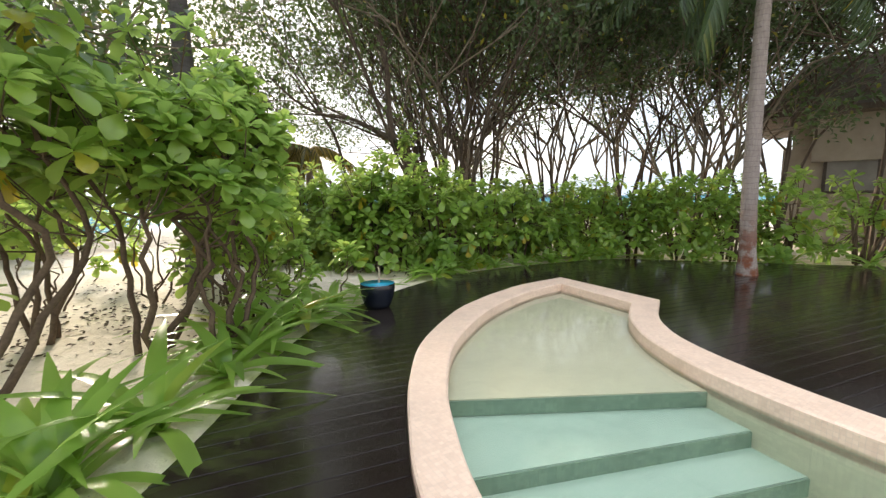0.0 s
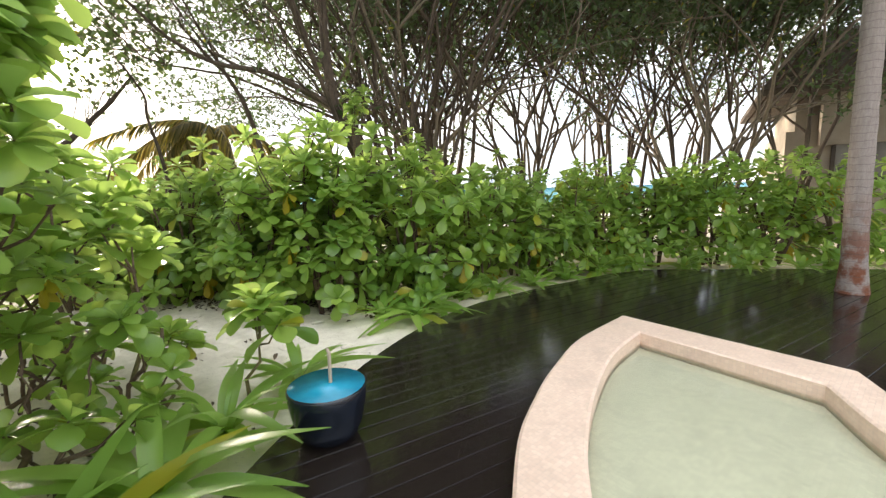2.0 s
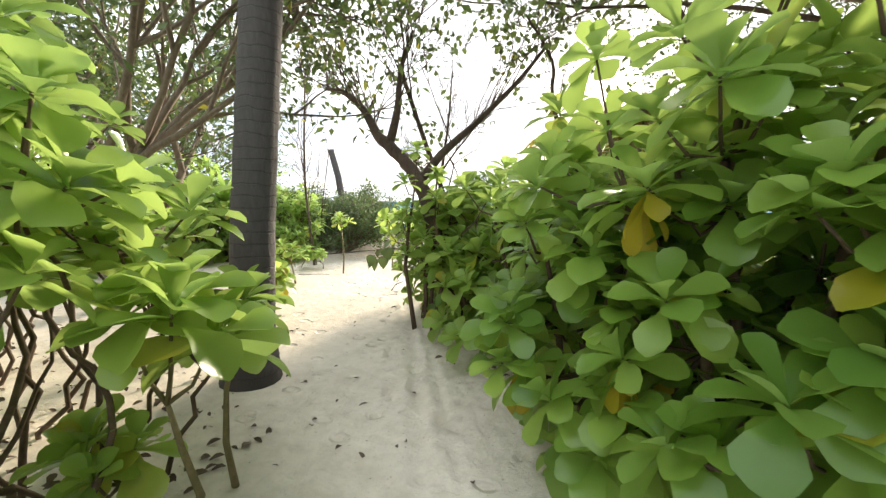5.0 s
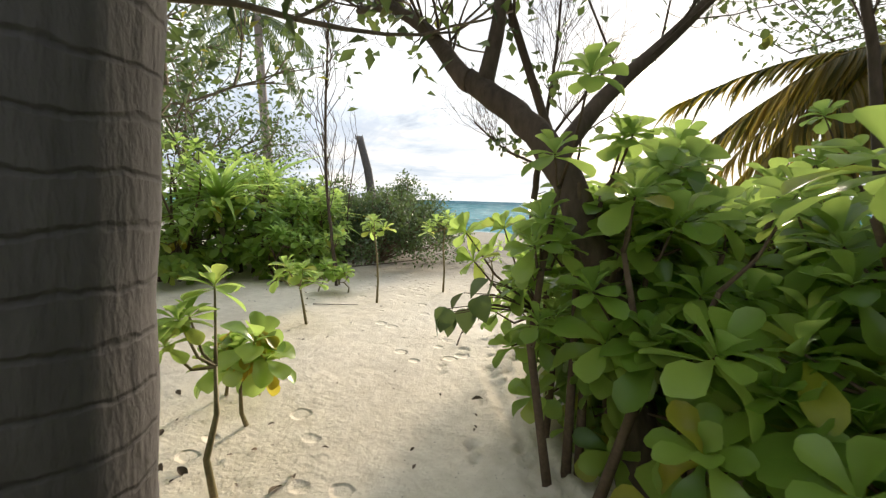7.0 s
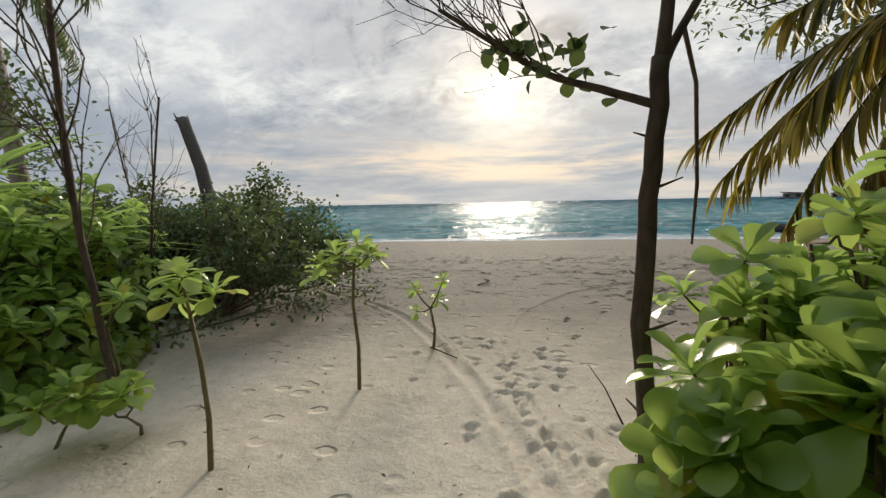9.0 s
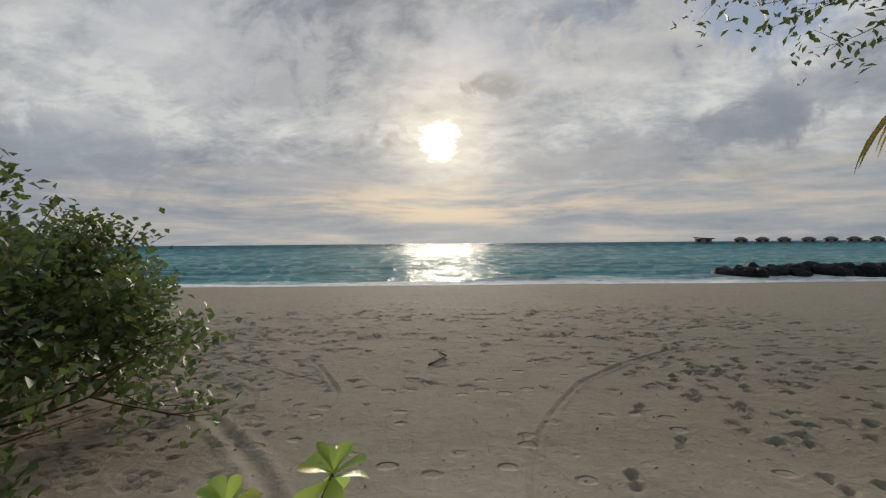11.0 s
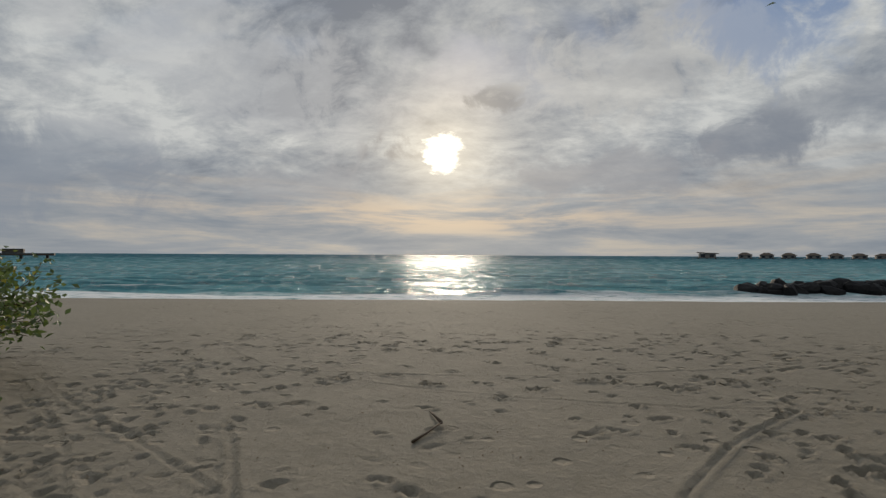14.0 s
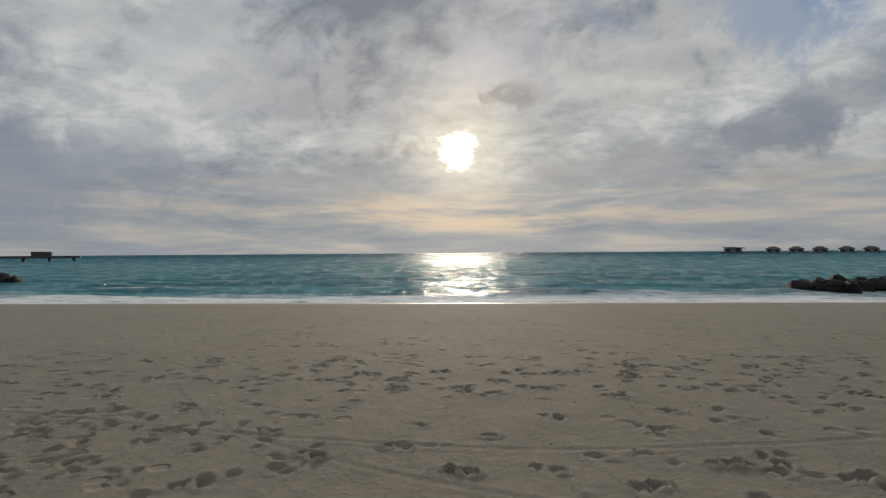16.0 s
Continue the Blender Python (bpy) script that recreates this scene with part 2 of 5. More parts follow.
# damp beach, darkened further in colour to balance the brighter open sky there
beach_dim = n.step(n.math("ADD", yy, n.math("MULTIPLY", f3, 2.5)), 13.5, 18.0)
col = n.mix(n.math("MULTIPLY", beach_dim, 0.92), col, n.mix(f2, (0.135, 0.119, 0.091), (0.205, 0.184, 0.146)))
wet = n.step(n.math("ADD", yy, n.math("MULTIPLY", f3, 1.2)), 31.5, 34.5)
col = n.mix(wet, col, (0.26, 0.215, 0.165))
vo = n.put("ShaderNodeTexVoronoi", {"feature": "F1"}, Vector=n.put("ShaderNodeMapping", None, Vector=v, Scale=(1.0, 1.35, 1.0)).outputs[0], Scale=4.2, Randomness=1.0)
keep = n.step(n.put("ShaderNodeSeparateXYZ", None, Vector=vo.outputs["Color"]).outputs[0], 0.62, 0.66)
trod = n.step(n.noise(v, 0.42, 3), 0.42, 0.58)
warp = n.math("ADD", vo.outputs["Distance"], n.math("MULTIPLY", n.noise(v, 16, 3), 0.16))
hollow = n.math("MULTIPLY", n.math("MULTIPLY", n.step(warp, 0.42, 0.28), keep), trod)
h = n.math("MULTIPLY_ADD", f1, 0.06, n.math("ADD", n.math("MULTIPLY", f2, 0.46), n.math("MULTIPLY", n.noise(v, 34, 5, 0.6), 0.13)))
p = n.put("ShaderNodeBsdfPrincipled", None, Base_Color=col, Roughness=n.math("SUBTRACT", 0.92, n.math("MULTIPLY", wet, 0.55)), Normal=n.bump(n.math("SUBTRACT", h, n.math("MULTIPLY", hollow, 0.75)), 0.8, 0.05))
p.inputs["Specular IOR Level"].default_value = 0.25
finish(m, n, p.outputs[0])

# deck boards: dark stained timber under a film of rain
m, n = material("wet_board")
a, b = chance(n)
v = coords(n)
sv = n.put("ShaderNodeMapping", None, Vector=n.put("ShaderNodeMapping", None, Vector=v, Rotation=(0, 0, radians(9.5))).outputs[0], Scale=(1.2, 22, 4)).outputs[0]
g = n.noise(sv, 6, 6, 0.65, 0.3)
pud = n.noise(v, 1.5, 5, 0.6, 0.3)
col = n.mix(g, (0.006, 0.0045, 0.004), (0.024, 0.0165, 0.014))
col = n.mix(n.math("MULTIPLY", a, 0.5), col, (0.020, 0.015, 0.013))
rough = n.math("MULTIPLY_ADD", n.step(pud, 0.48, 0.68), 0.22, 0.035)
ripple = n.math("ADD", n.math("MULTIPLY", g, 0.35), n.noise(v, 30, 3))
p = n.put("ShaderNodeBsdfPrincipled", None, Base_Color=col, Roughness=rough, Normal=n.bump(ripple, 0.10, 0.010))
p.inputs["Specular IOR Level"].default_value = 0.6
finish(m, n, p.outputs[0])


def mosaic(name, c1, c2, size, rough, grout, stain=0.5):
    m, n = material(name)
    geo = n.put("ShaderNodeNewGeometry")
    v = geo.outputs["Position"]
    pos, nrm = n.put("ShaderNodeSeparateXYZ", None, Vector=v), n.put("ShaderNodeSeparateXYZ", None, Vector=geo.outputs["True Normal"])
    upright = n.math("LESS_THAN", n.math("ABSOLUTE", nrm.outputs[2]), 0.6)
    along = n.math("SUBTRACT", n.math("MULTIPLY", pos.outputs[0], nrm.outputs[1]), n.math("MULTIPLY", pos.outputs[1], nrm.outputs[0]))
    lerp = lambda a_, b_: n.math("ADD", n.math("MULTIPLY", a_, n.math("SUBTRACT", 1.0, upright)), n.math("MULTIPLY", b_, upright))
    grid = n.put("ShaderNodeCombineXYZ", None, X=lerp(pos.outputs[0], along), Y=lerp(pos.outputs[1], pos.outputs[2]), Z=0.0).outputs[0]
    br = n.put("ShaderNodeTexBrick", {"offset": 0.0, "squash": 1.0}, Vector=grid, Color1=(*c1, 1), Color2=(*c2, 1), Mortar=(*grout, 1), Scale=1.0 / size)
    for k, val in (("Mortar Size", 0.035), ("Brick Width", 1.0), ("Row Height", 1.0), ("Mortar Smooth", 0.4)):
        br.inputs[k].default_value = val
    st = n.noise(v, 3.2, 6, 0.65, 0.4)
    col = n.mix(n.math("MULTIPLY", n.step(st, 0.45, 0.7), stain), br.outputs[0], tuple(0.62 * c for c in c2))
    p = n.put("ShaderNodeBsdfPrincipled", None, Base_Color=col, Roughness=rough,
              Normal=n.bump(n.math("SUBTRACT", n.noise(v, 60, 3), br.outputs[1]), 0.3, 0.004))
    return finish(m, n, p.outputs[0])


mosaic("coping_mosaic", (0.76, 0.57, 0.45), (0.68, 0.49, 0.38), 0.028, 0.5, (0.58, 0.44, 0.36), 0.3)
mosaic("basin_mosaic", (0.74, 0.69, 0.54), (0.66, 0.61, 0.48), 0.03, 0.5, (0.58, 0.54, 0.43), 0.2)
mosaic("deep_mosaic", (0.57, 0.69, 0.61), (0.52, 0.65, 0.57), 0.03, 0.5, (0.42, 0.56, 0.50), 0.25)
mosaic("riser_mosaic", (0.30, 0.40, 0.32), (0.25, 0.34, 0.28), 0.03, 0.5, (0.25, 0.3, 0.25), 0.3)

# pool water: clear, with rain-stirred surface
m, n = material("pool_water")
v = coords(n)
nb = n.bump(n.noise(v, 7, 3), 0.05, 0.02)
fr = n.put("ShaderNodeFresnel", None, IOR=1.33, Normal=nb).outputs[0]
tr = n.put("ShaderNodeBsdfTransparent", None, Color=(0.86, 0.885, 0.845, 1))
gl = n.put("ShaderNodeBsdfGlossy", None, Roughness=0.04, Normal=nb)
finish(m, n, n.put("ShaderNodeMixShader", None, Fac=fr, i1=tr.outputs[0], i2=gl.outputs[0]).outputs[0])

# sea: turquoise over the shallows, deeper blue far out, foam along the shore
m, n = material("sea_water")
v = coords(n)
sx = n.put("ShaderNodeSeparateXYZ", None, Vector=v)
yy = sx.outputs[1]
wv = n.put("ShaderNodeMapping", None, Vector=v, Scale=(0.20, 1.0, 1.0)).outputs[0]
w1, w2, w3 = n.noise(wv, 0.55, 5, 0.6, 0.4), n.noise(wv, 2.4, 5, 0.62, 0.3), n.noise(wv, 0.06, 4, 0.5)
far = n.step(n.math("ADD", yy, n.math("MULTIPLY", w3, 60)), 60, 420)
col = n.mix(far, (0.14, 0.355, 0.385), (0.045, 0.12, 0.165))
# wave shading painted into the colour: dark noise streaks for the troughs
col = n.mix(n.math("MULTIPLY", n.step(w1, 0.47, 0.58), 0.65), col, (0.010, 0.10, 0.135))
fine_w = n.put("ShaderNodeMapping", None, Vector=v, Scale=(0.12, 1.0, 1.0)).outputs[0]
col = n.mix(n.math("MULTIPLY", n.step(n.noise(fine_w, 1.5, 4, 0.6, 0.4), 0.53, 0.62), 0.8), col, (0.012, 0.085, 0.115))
shore = n.math("ADD", yy, n.math("MULTIPLY", n.math("SUBTRACT", n.noise(n.put("ShaderNodeMapping", None, Vector=v, Scale=(0.16, 1, 1)).outputs[0], 1.0, 4, 0.6), 0.5), 5.0))
foam = n.math("MAXIMUM", n.step(shore, 40.6, 37.2), n.math("MULTIPLY", n.step(n.math("ABSOLUTE", n.math("SUBTRACT", shore, 43.2)), 0.6, 0.05), n.step(w2, 0.42, 0.6)))
foam = n.math("MULTIPLY", foam, n.step(n.noise(n.put("ShaderNodeMapping", None, Vector=v, Scale=(0.35, 1.0, 1.0)).outputs[0], 2.2, 7, 0.7), 0.30, 0.50))
col = n.mix(foam, col, (0.78, 0.80, 0.80))
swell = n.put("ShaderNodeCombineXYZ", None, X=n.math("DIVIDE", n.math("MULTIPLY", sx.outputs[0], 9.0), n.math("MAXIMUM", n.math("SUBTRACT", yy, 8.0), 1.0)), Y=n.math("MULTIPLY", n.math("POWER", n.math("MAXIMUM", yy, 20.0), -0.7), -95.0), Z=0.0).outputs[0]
# light and dark wave faces painted by noise, apart from the mesh waves
painted_facet = n.step(n.noise(swell, 4.4, 4, 0.66, 0.5), 0.46, 0.58)
col = n.mix(n.math("MULTIPLY", n.math("SUBTRACT", 1.0, painted_facet), n.math("MULTIPLY", n.math("SUBTRACT", 1.0, foam), 0.42)), col, (0.02, 0.085, 0.11))
hh = n.math("MULTIPLY_ADD", n.noise(wv, 8.0, 4, 0.6), 0.16, n.math("MULTIPLY_ADD", w2, 0.45, w1))
p = n.put("ShaderNodeBsdfPrincipled", None, Base_Color=col, Roughness=n.math("ADD", n.math("MULTIPLY_ADD", foam, 0.6, 0.13), n.math("MULTIPLY", n.step(yy, 45.0, 160.0), 0.22)), Normal=n.bump(hh, 1.0, 1.8))
n.feed(p.inputs["Specular IOR Level"], n.math("MULTIPLY", n.math("MULTIPLY_ADD", painted_facet, 0.045, 0.004), n.math("SUBTRACT", 1.0, n.math("MULTIPLY", n.step(yy, 60.0, 400.0), 0.8))))
# noise facets paint the waves: sky reflection on fronts, plain water colour on backs
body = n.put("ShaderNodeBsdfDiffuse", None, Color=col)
share = n.math("MULTIPLY_ADD", painted_facet, 0.38, 0.42)
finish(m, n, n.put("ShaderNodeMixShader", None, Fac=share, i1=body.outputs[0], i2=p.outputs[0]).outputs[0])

# ---- mesh helpers ----
rnd = random.Random(11)


class Geo:
    """Vertices and faces gathered for one mesh."""

    def __init__(self):
        self.v, self.f = [], []

    def tube(self, pts, radii, sides=6, cap=True):
        pts = [Vector(p) for p in pts]
        base = len(self.v)
        side = None
        for i, p in enumerate(pts):
            d = (pts[min(i + 1, len(pts) - 1)] - pts[max(i - 1, 0)]).normalized()
            if side is None:
                side = d.orthogonal().normalized()
            side = (side - d * side.dot(d)).normalized()
            up = d.cross(side)
            r = radii[i]
            for k in range(sides):
                a = 2 * math.pi * k / sides
                q = p + side * (r * math.cos(a)) + up * (r * math.sin(a))
                self.v.append((q.x, q.y, q.z))
        for i in range(len(pts) - 1):
            for k in range(sides):
                a, b = base + i * sides + k, base + i * sides + (k + 1) % sides
                self.f.append((a, b, b + sides, a + sides))
        if cap:
            self.f.append(tuple(base + (len(pts) - 1) * sides + k for k in range(sides)))
            self.f.append(tuple(base + k for k in reversed(range(sides))))

    def leaf(self, m, length, width, profile, droop=0.25, fold=0.18, wave=0.0):
        """A leaf along +Y of the pose m, +Z its upper side."""
        base = len(self.v)
        rows = len(profile)
        for i, (s, wd) in enumerate(profile):
            z = -droop * length * s * s
            y = length * s * (1 - 0.15 * droop * s)
            hw = width * wd * 0.5
            wz_ = wave * length * math.sin(7 * s)
            for x, dz in ((-hw, fold * hw + wz_), (0, 0), (hw, fold * hw - wz_)):
                q = m @ Vector((x, y, z + dz))
                self.v.append((q.x, q.y, q.z))
        for i in range(rows - 1):
            a = base + 3 * i
            self.f += [(a, a + 1, a + 4, a + 3), (a + 1, a + 2, a + 5, a + 4)]

    def box(self, c, s, m=None):
        base = len(self.v)
        for dx in (-1, 1):
            for dy in (-1, 1):
                for dz in (-1, 1):
                    q = Vector((c[0] + dx * s[0] / 2, c[1] + dy * s[1] / 2, c[2] + dz * s[2] / 2))
                    q = m @ q if m else q
                    self.v.append((q.x, q.y, q.z))
        self.f += [tuple(base + i for i in q) for q in ((0, 1, 3, 2), (4, 6, 7, 5), (0, 4, 5, 1), (2, 3, 7, 6), (0, 2, 6, 4), (1, 5, 7, 3))]

    def mesh(self, name, mat, smooth=True):
        me = bpy.data.meshes.new(name)
        me.from_pydata(self.v, [], self.f)
        me.materials.append(MATS[mat])
        if smooth:
            me.polygons.foreach_set("use_smooth", [True] * len(me.polygons))
        me.update()
        return me


def thing(name, at, label, category, group=""):
    ob = new(name)
    ob.empty_display_size = 0.1
    ob.location = at
    return tagged(ob, label, category, group)


def part(name, data, parent, label="", at=None, kind=""):
    ob = new(name, data)
    ob.parent = parent
    if at is not None:
        ob.matrix_basis = at
    return tagged(ob, label, kind=kind)


def spin(z, tilt, roll=0):
    """Turned about z, then tipped upwards from level by tilt degrees."""
    return Matrix.Rotation(radians(z), 4, "Z") @ Matrix.Rotation(radians(tilt), 4, "X") @ Matrix.Rotation(radians(roll), 4, "Y")


SPOON = [(0.0, 0.12), (0.3, 0.34), (0.55, 0.74), (0.78, 1.0), (0.93, 0.78), (1.0, 0.25)]
ROUND = [(0.0, 0.08), (0.12, 0.55), (0.35, 0.95), (0.6, 1.0), (0.82, 0.72), (0.95, 0.3), (1.0, 0.05)]
STRAP = [(0.0, 0.7), (0.15, 0.9), (0.4, 1.0), (0.65, 0.9), (0.85, 0.55), (0.95, 0.25), (1.0, 0.03)]
SMALL = [(0.0, 0.1), (0.5, 1.0), (1.0, 0.05)]


def rosette_mesh(name, mat, leaves, length, width, profile, seed, low=-25, high=75):
    r = random.Random(seed)
    g = Geo()
    for i in range(leaves):
        k = i / (leaves - 1)
        tilt = low + (high - low) * k + r.uniform(-9, 9)
        ln = length * (1.0 - 0.35 * k) * r.uniform(0.85, 1.12)
        m = Matrix.Translation((0, 0, 0.03 * k - 0.02)) @ spin(137.5 * i + r.uniform(-15, 15), tilt, r.uniform(-18, 18))
        g.leaf(m, ln, width * r.uniform(0.85, 1.1) * (1 - 0.2 * k), profile, r.uniform(0.1, 0.5), r.uniform(0.22, 0.5), r.uniform(-0.05, 0.05))
    return g.mesh(name, mat)


ROSETTES = [rosette_mesh("rosette", "naupaka_leaf", 13, 0.17, 0.085, SPOON, 20 + i) for i in range(4)]
BROAD = [rosette_mesh("rosette", "broad_leaf", 12, 0.20, 0.115, SPOON, 40 + i, -15, 70) for i in range(3)]
DARKS = [rosette_mesh("rosette", "dark_leaf", 12, 0.17, 0.085, SPOON, 60 + i) for i in range(2)]
YELLOWS = [rosette_mesh("withered_rosette", "yellow_leaf", 5, 0.17, 0.075, SPOON, 70, -80, -35)]


def one_leaf(mat, length, width, seed):
    r = random.Random(seed)
    g = Geo()
    prof = [(0.0, 0.12), (0.2, 0.24), (0.4, 0.5), (0.6, 0.82), (0.78, 1.0), (0.9, 0.88), (0.97, 0.55), (1.0, 0.2)]
    g.leaf(Matrix.Identity(4), length, width, prof, r.uniform(0.15, 0.5), r.uniform(0.25, 0.5), r.uniform(-0.045, 0.045))
    return g.mesh("leaf", mat)


LEAVES = {"broad": [one_leaf("broad_leaf", 0.20, 0.105 + 0.01 * i, 80 + i) for i in range(4)], "spoon": [one_leaf("naupaka_leaf", 0.17, 0.08 + 0.006 * i, 90 + i) for i in range(4)]}


def loose_leaves(ob, m, r, kind, leaves=12):
    """A rosette whose leaves are parts of their own."""
    for i in range(leaves):
        k = i / (leaves - 1)
        q = m @ Matrix.Translation((0, 0, 0.03 * k - 0.02)) @ spin(137.5 * i + r.uniform(-15, 15), -20 + 92 * k + r.uniform(-9, 9), r.uniform(-18, 18))
        part("leaf", r.choice(LEAVES[kind]), ob, at=q @ Matrix.Scale((1.0 - 0.35 * k) * r.uniform(0.85, 1.12), 4))


def shrub(at, height, spread, count, label, leafs=ROSETTES, seed=0, size=1.0, stems=5, bare=0.25, squash=(1, 1), lean=(0, 0), name="naupaka_shrub", category="shrub",
          group="", bark="twig", yellow=0.04, single=None, low=-0.75, crook=0.12, thick=1.0):
    """Forked stems that each end in a rosette of leaves."""
    r = random.Random(seed)
    ob = thing(name, at, label, category, group)
    g = Geo()
    nodes = []
    for i in range(stems):
        a = 2 * math.pi * (i + r.random()) / stems
        out = spread * r.uniform(0.25, 0.6)
        p0 = Vector((0.12 * math.cos(a), 0.12 * math.sin(a), -0.06))
        p3 = Vector((out * math.cos(a) * squash[0] + lean[0], out * math.sin(a) * squash[1] + lean[1], height * r.uniform(0.55, 0.8)))
        mid = p0.lerp(p3, 0.5) + Vector((r.uniform(-crook, crook), r.uniform(-crook, crook), r.uniform(-0.1, 0.05)))
        pts = [p0, p0.lerp(mid, 0.55), mid, mid.lerp(p3, 0.5) + Vector((r.uniform(-0.05, 0.05), r.uniform(-0.05, 0.05), 0)), p3]
        rad = (0.011 + 0.009 * height) * thick
        nodes += pts[2:]
        if crook > 0.12:
            bent = [pts[0]]
            for a_, b_ in zip(pts, pts[1:]):
                k_ = (0.08 if rad > 0.03 else 0.14) * (b_ - a_).length
                bent += [a_.lerp(b_, f) + Vector((r.uniform(-k_, k_), r.uniform(-k_, k_), r.uniform(-k_, k_) * 0.5)) for f in (0.33, 0.67)] + [b_]
            g.tube(bent, [rad * (1 - 0.6 * q / (len(bent) - 1)) for q in range(len(bent))], 6)
        else:
            g.tube(pts, [rad, rad * 0.85, rad * 0.75, rad * 0.6, rad * 0.4], 6)
    for i in range(count):
        a, el = r.uniform(0, 2 * math.pi), r.uniform(low, 1.0)
        k = r.uniform(0.4, 1.0)
        c = math.sqrt(max(0.0, 1 - max(el, 0) ** 2))
        tip = Vector((spread * k * c * math.cos(a) * squash[0] + lean[0], spread * k * c * math.sin(a) * squash[1] + lean[1],
                      height * (bare + (1 - bare) * (0.42 + 0.58 * el * k)) + r.uniform(-0.08, 0.08)))
        tip.z = max(tip.z, 0.10 + 0.1 * r.random())
        nearest = min(nodes, key=lambda q: (q - tip).length + (0.5 if q.z > tip.z else 0))
        bend = nearest.lerp(tip, 0.5) + Vector((0, 0, -0.06))
        g.tube([nearest, bend, tip], [0.010, 0.007, 0.005], 5)
        d = (tip - bend).normalized() * 0.6 + Vector((0, 0, 0.75)) + Vector((r.uniform(-0.25, 0.25), r.uniform(-0.25, 0.25), 0))
        q = d.to_track_quat("Z", "Y").to_matrix().to_4x4()
        s = size * r.uniform(0.75, 1.2)
        m = Matrix.Translation(tip) @ q @ Matrix.Rotation(r.uniform(0, 6.28), 4, "Z") @ Matrix.Scale(s, 4)
        if single:
            loose_leaves(ob, m, r, single)
        else:
            part("rosette", r.choice(leafs), ob, at=m)
        if r.random() < yellow:
            part("withered_rosette", YELLOWS[0], ob, "yellowed hanging rosette", at=Matrix.Translation(tip - Vector((0, 0, 0.03))) @ Matrix.Scale(s, 4))
    part("stem", g.mesh("stem", bark), ob)
    return ob


def grow(g, tips, p, d, length, radius, depth, r, spread=32, up=0.12, fork=(2, 3), shrink=0.72, sides=6, wobble=0.16, sag=-0.12):
    """Recursive limbs; tips gather the ends of twigs."""
    steps = 4 if depth > 1 else 3
    pts, q = [p.copy()], p.copy()
    dd = d.copy()
    for i in range(steps):
        dd = (dd + Vector((r.uniform(-wobble, wobble), r.uniform(-wobble, wobble), r.uniform(-wobble, wobble) + up * 0.3))).normalized()
        dd.z = max(dd.z, sag if q.z > 1.3 else min(sag + 0.25, 0.15))
        dd.normalize()
        q = q + dd * (length / steps)
        pts.append(q.copy())
    radii = [radius * (1 - 0.35 * i / steps) for i in range(steps + 1)]
    g.tube(pts, radii, sides if depth > 2 else max(4, sides - 2), cap=depth == 0)
    if depth == 0:
        tips.append((q, dd))
        return
    if depth <= 2:
        tips.append((pts[2], dd))
    for _ in range(r.randint(*fork)):
        axis = Vector((r.gauss(0, 1), r.gauss(0, 1), r.gauss(0, 1)))
        axis = (axis - dd * axis.dot(dd)).normalized()
        nd = (Matrix.Rotation(radians(spread * r.uniform(0.6, 1.4)), 3, axis) @ dd + Vector((0, 0, up))).normalized()
        start = pts[-1] if r.random() < 0.6 else pts[-2]
        grow(g, tips, start, nd, length * shrink * r.uniform(0.75, 1.2), radius * 0.62, depth - 1, r, spread, up, fork, shrink, sides, wobble, sag)


def crown(tips, per, size, mat, r, reach=0.35, profile=SMALL, aspect=0.5):
    g = Geo()
    for p, d in tips:
        for _ in range(per):
            q = p + Vector(tuple(max(-1.7, min(1.7, r.gauss(0, 1))) * reach * k_ for k_ in (1, 1, 0.8)))
            m = Matrix.Translation(q) @ spin(r.uniform(0, 360), r.uniform(-70, 60), r.uniform(-60, 60))
            ln, k = size * r.uniform(0.6, 1.3), len(g.v)
            hw = size * aspect * 0.5
            g.v += [tuple(m @ Vector(c)) for c in ((0, 0, 0), (-hw, 0.55 * ln, 0.3 * hw), (0, ln, -0.1 * ln), (hw, 0.55 * ln, 0.3 * hw))]
            g.f += [(k, k + 2, k + 1), (k, k + 3, k + 2)]
    return g.mesh("crown", mat)


def tree(at, height, radius, seed, label, stems=1, depth=4, leaf=0.06, per=6, mat="dark_leaf", bark="bark", name="tree", spread=30, lean=(0, 0), first=0.42, reach=0.3, group="", up=0.12):
    r = random.Random(seed)
    ob = thing(name, at, label, "tree", group)
    g, tips = Geo(), []
    for s in range(stems):
        a = r.uniform(0, 6.28)
        d = Vector((lean[0] + (0.28 if stems > 1 else 0.05) * math.cos(a), lean[1] + (0.28 if stems > 1 else 0.05) * math.sin(a), 1)).normalized()
        p = Vector((0.16 * math.cos(a), 0.16 * math.sin(a), -0.1)) if stems > 1 else Vector((0, 0, -0.1))
        grow(g, tips, p, d, height * first * r.uniform(0.85, 1.1), radius, depth, r, spread, up)
    part("trunk", g.mesh("trunk", bark), ob)
    if per:
        part("crown", crown(tips, per, leaf, mat, r, reach), ob)
    return ob


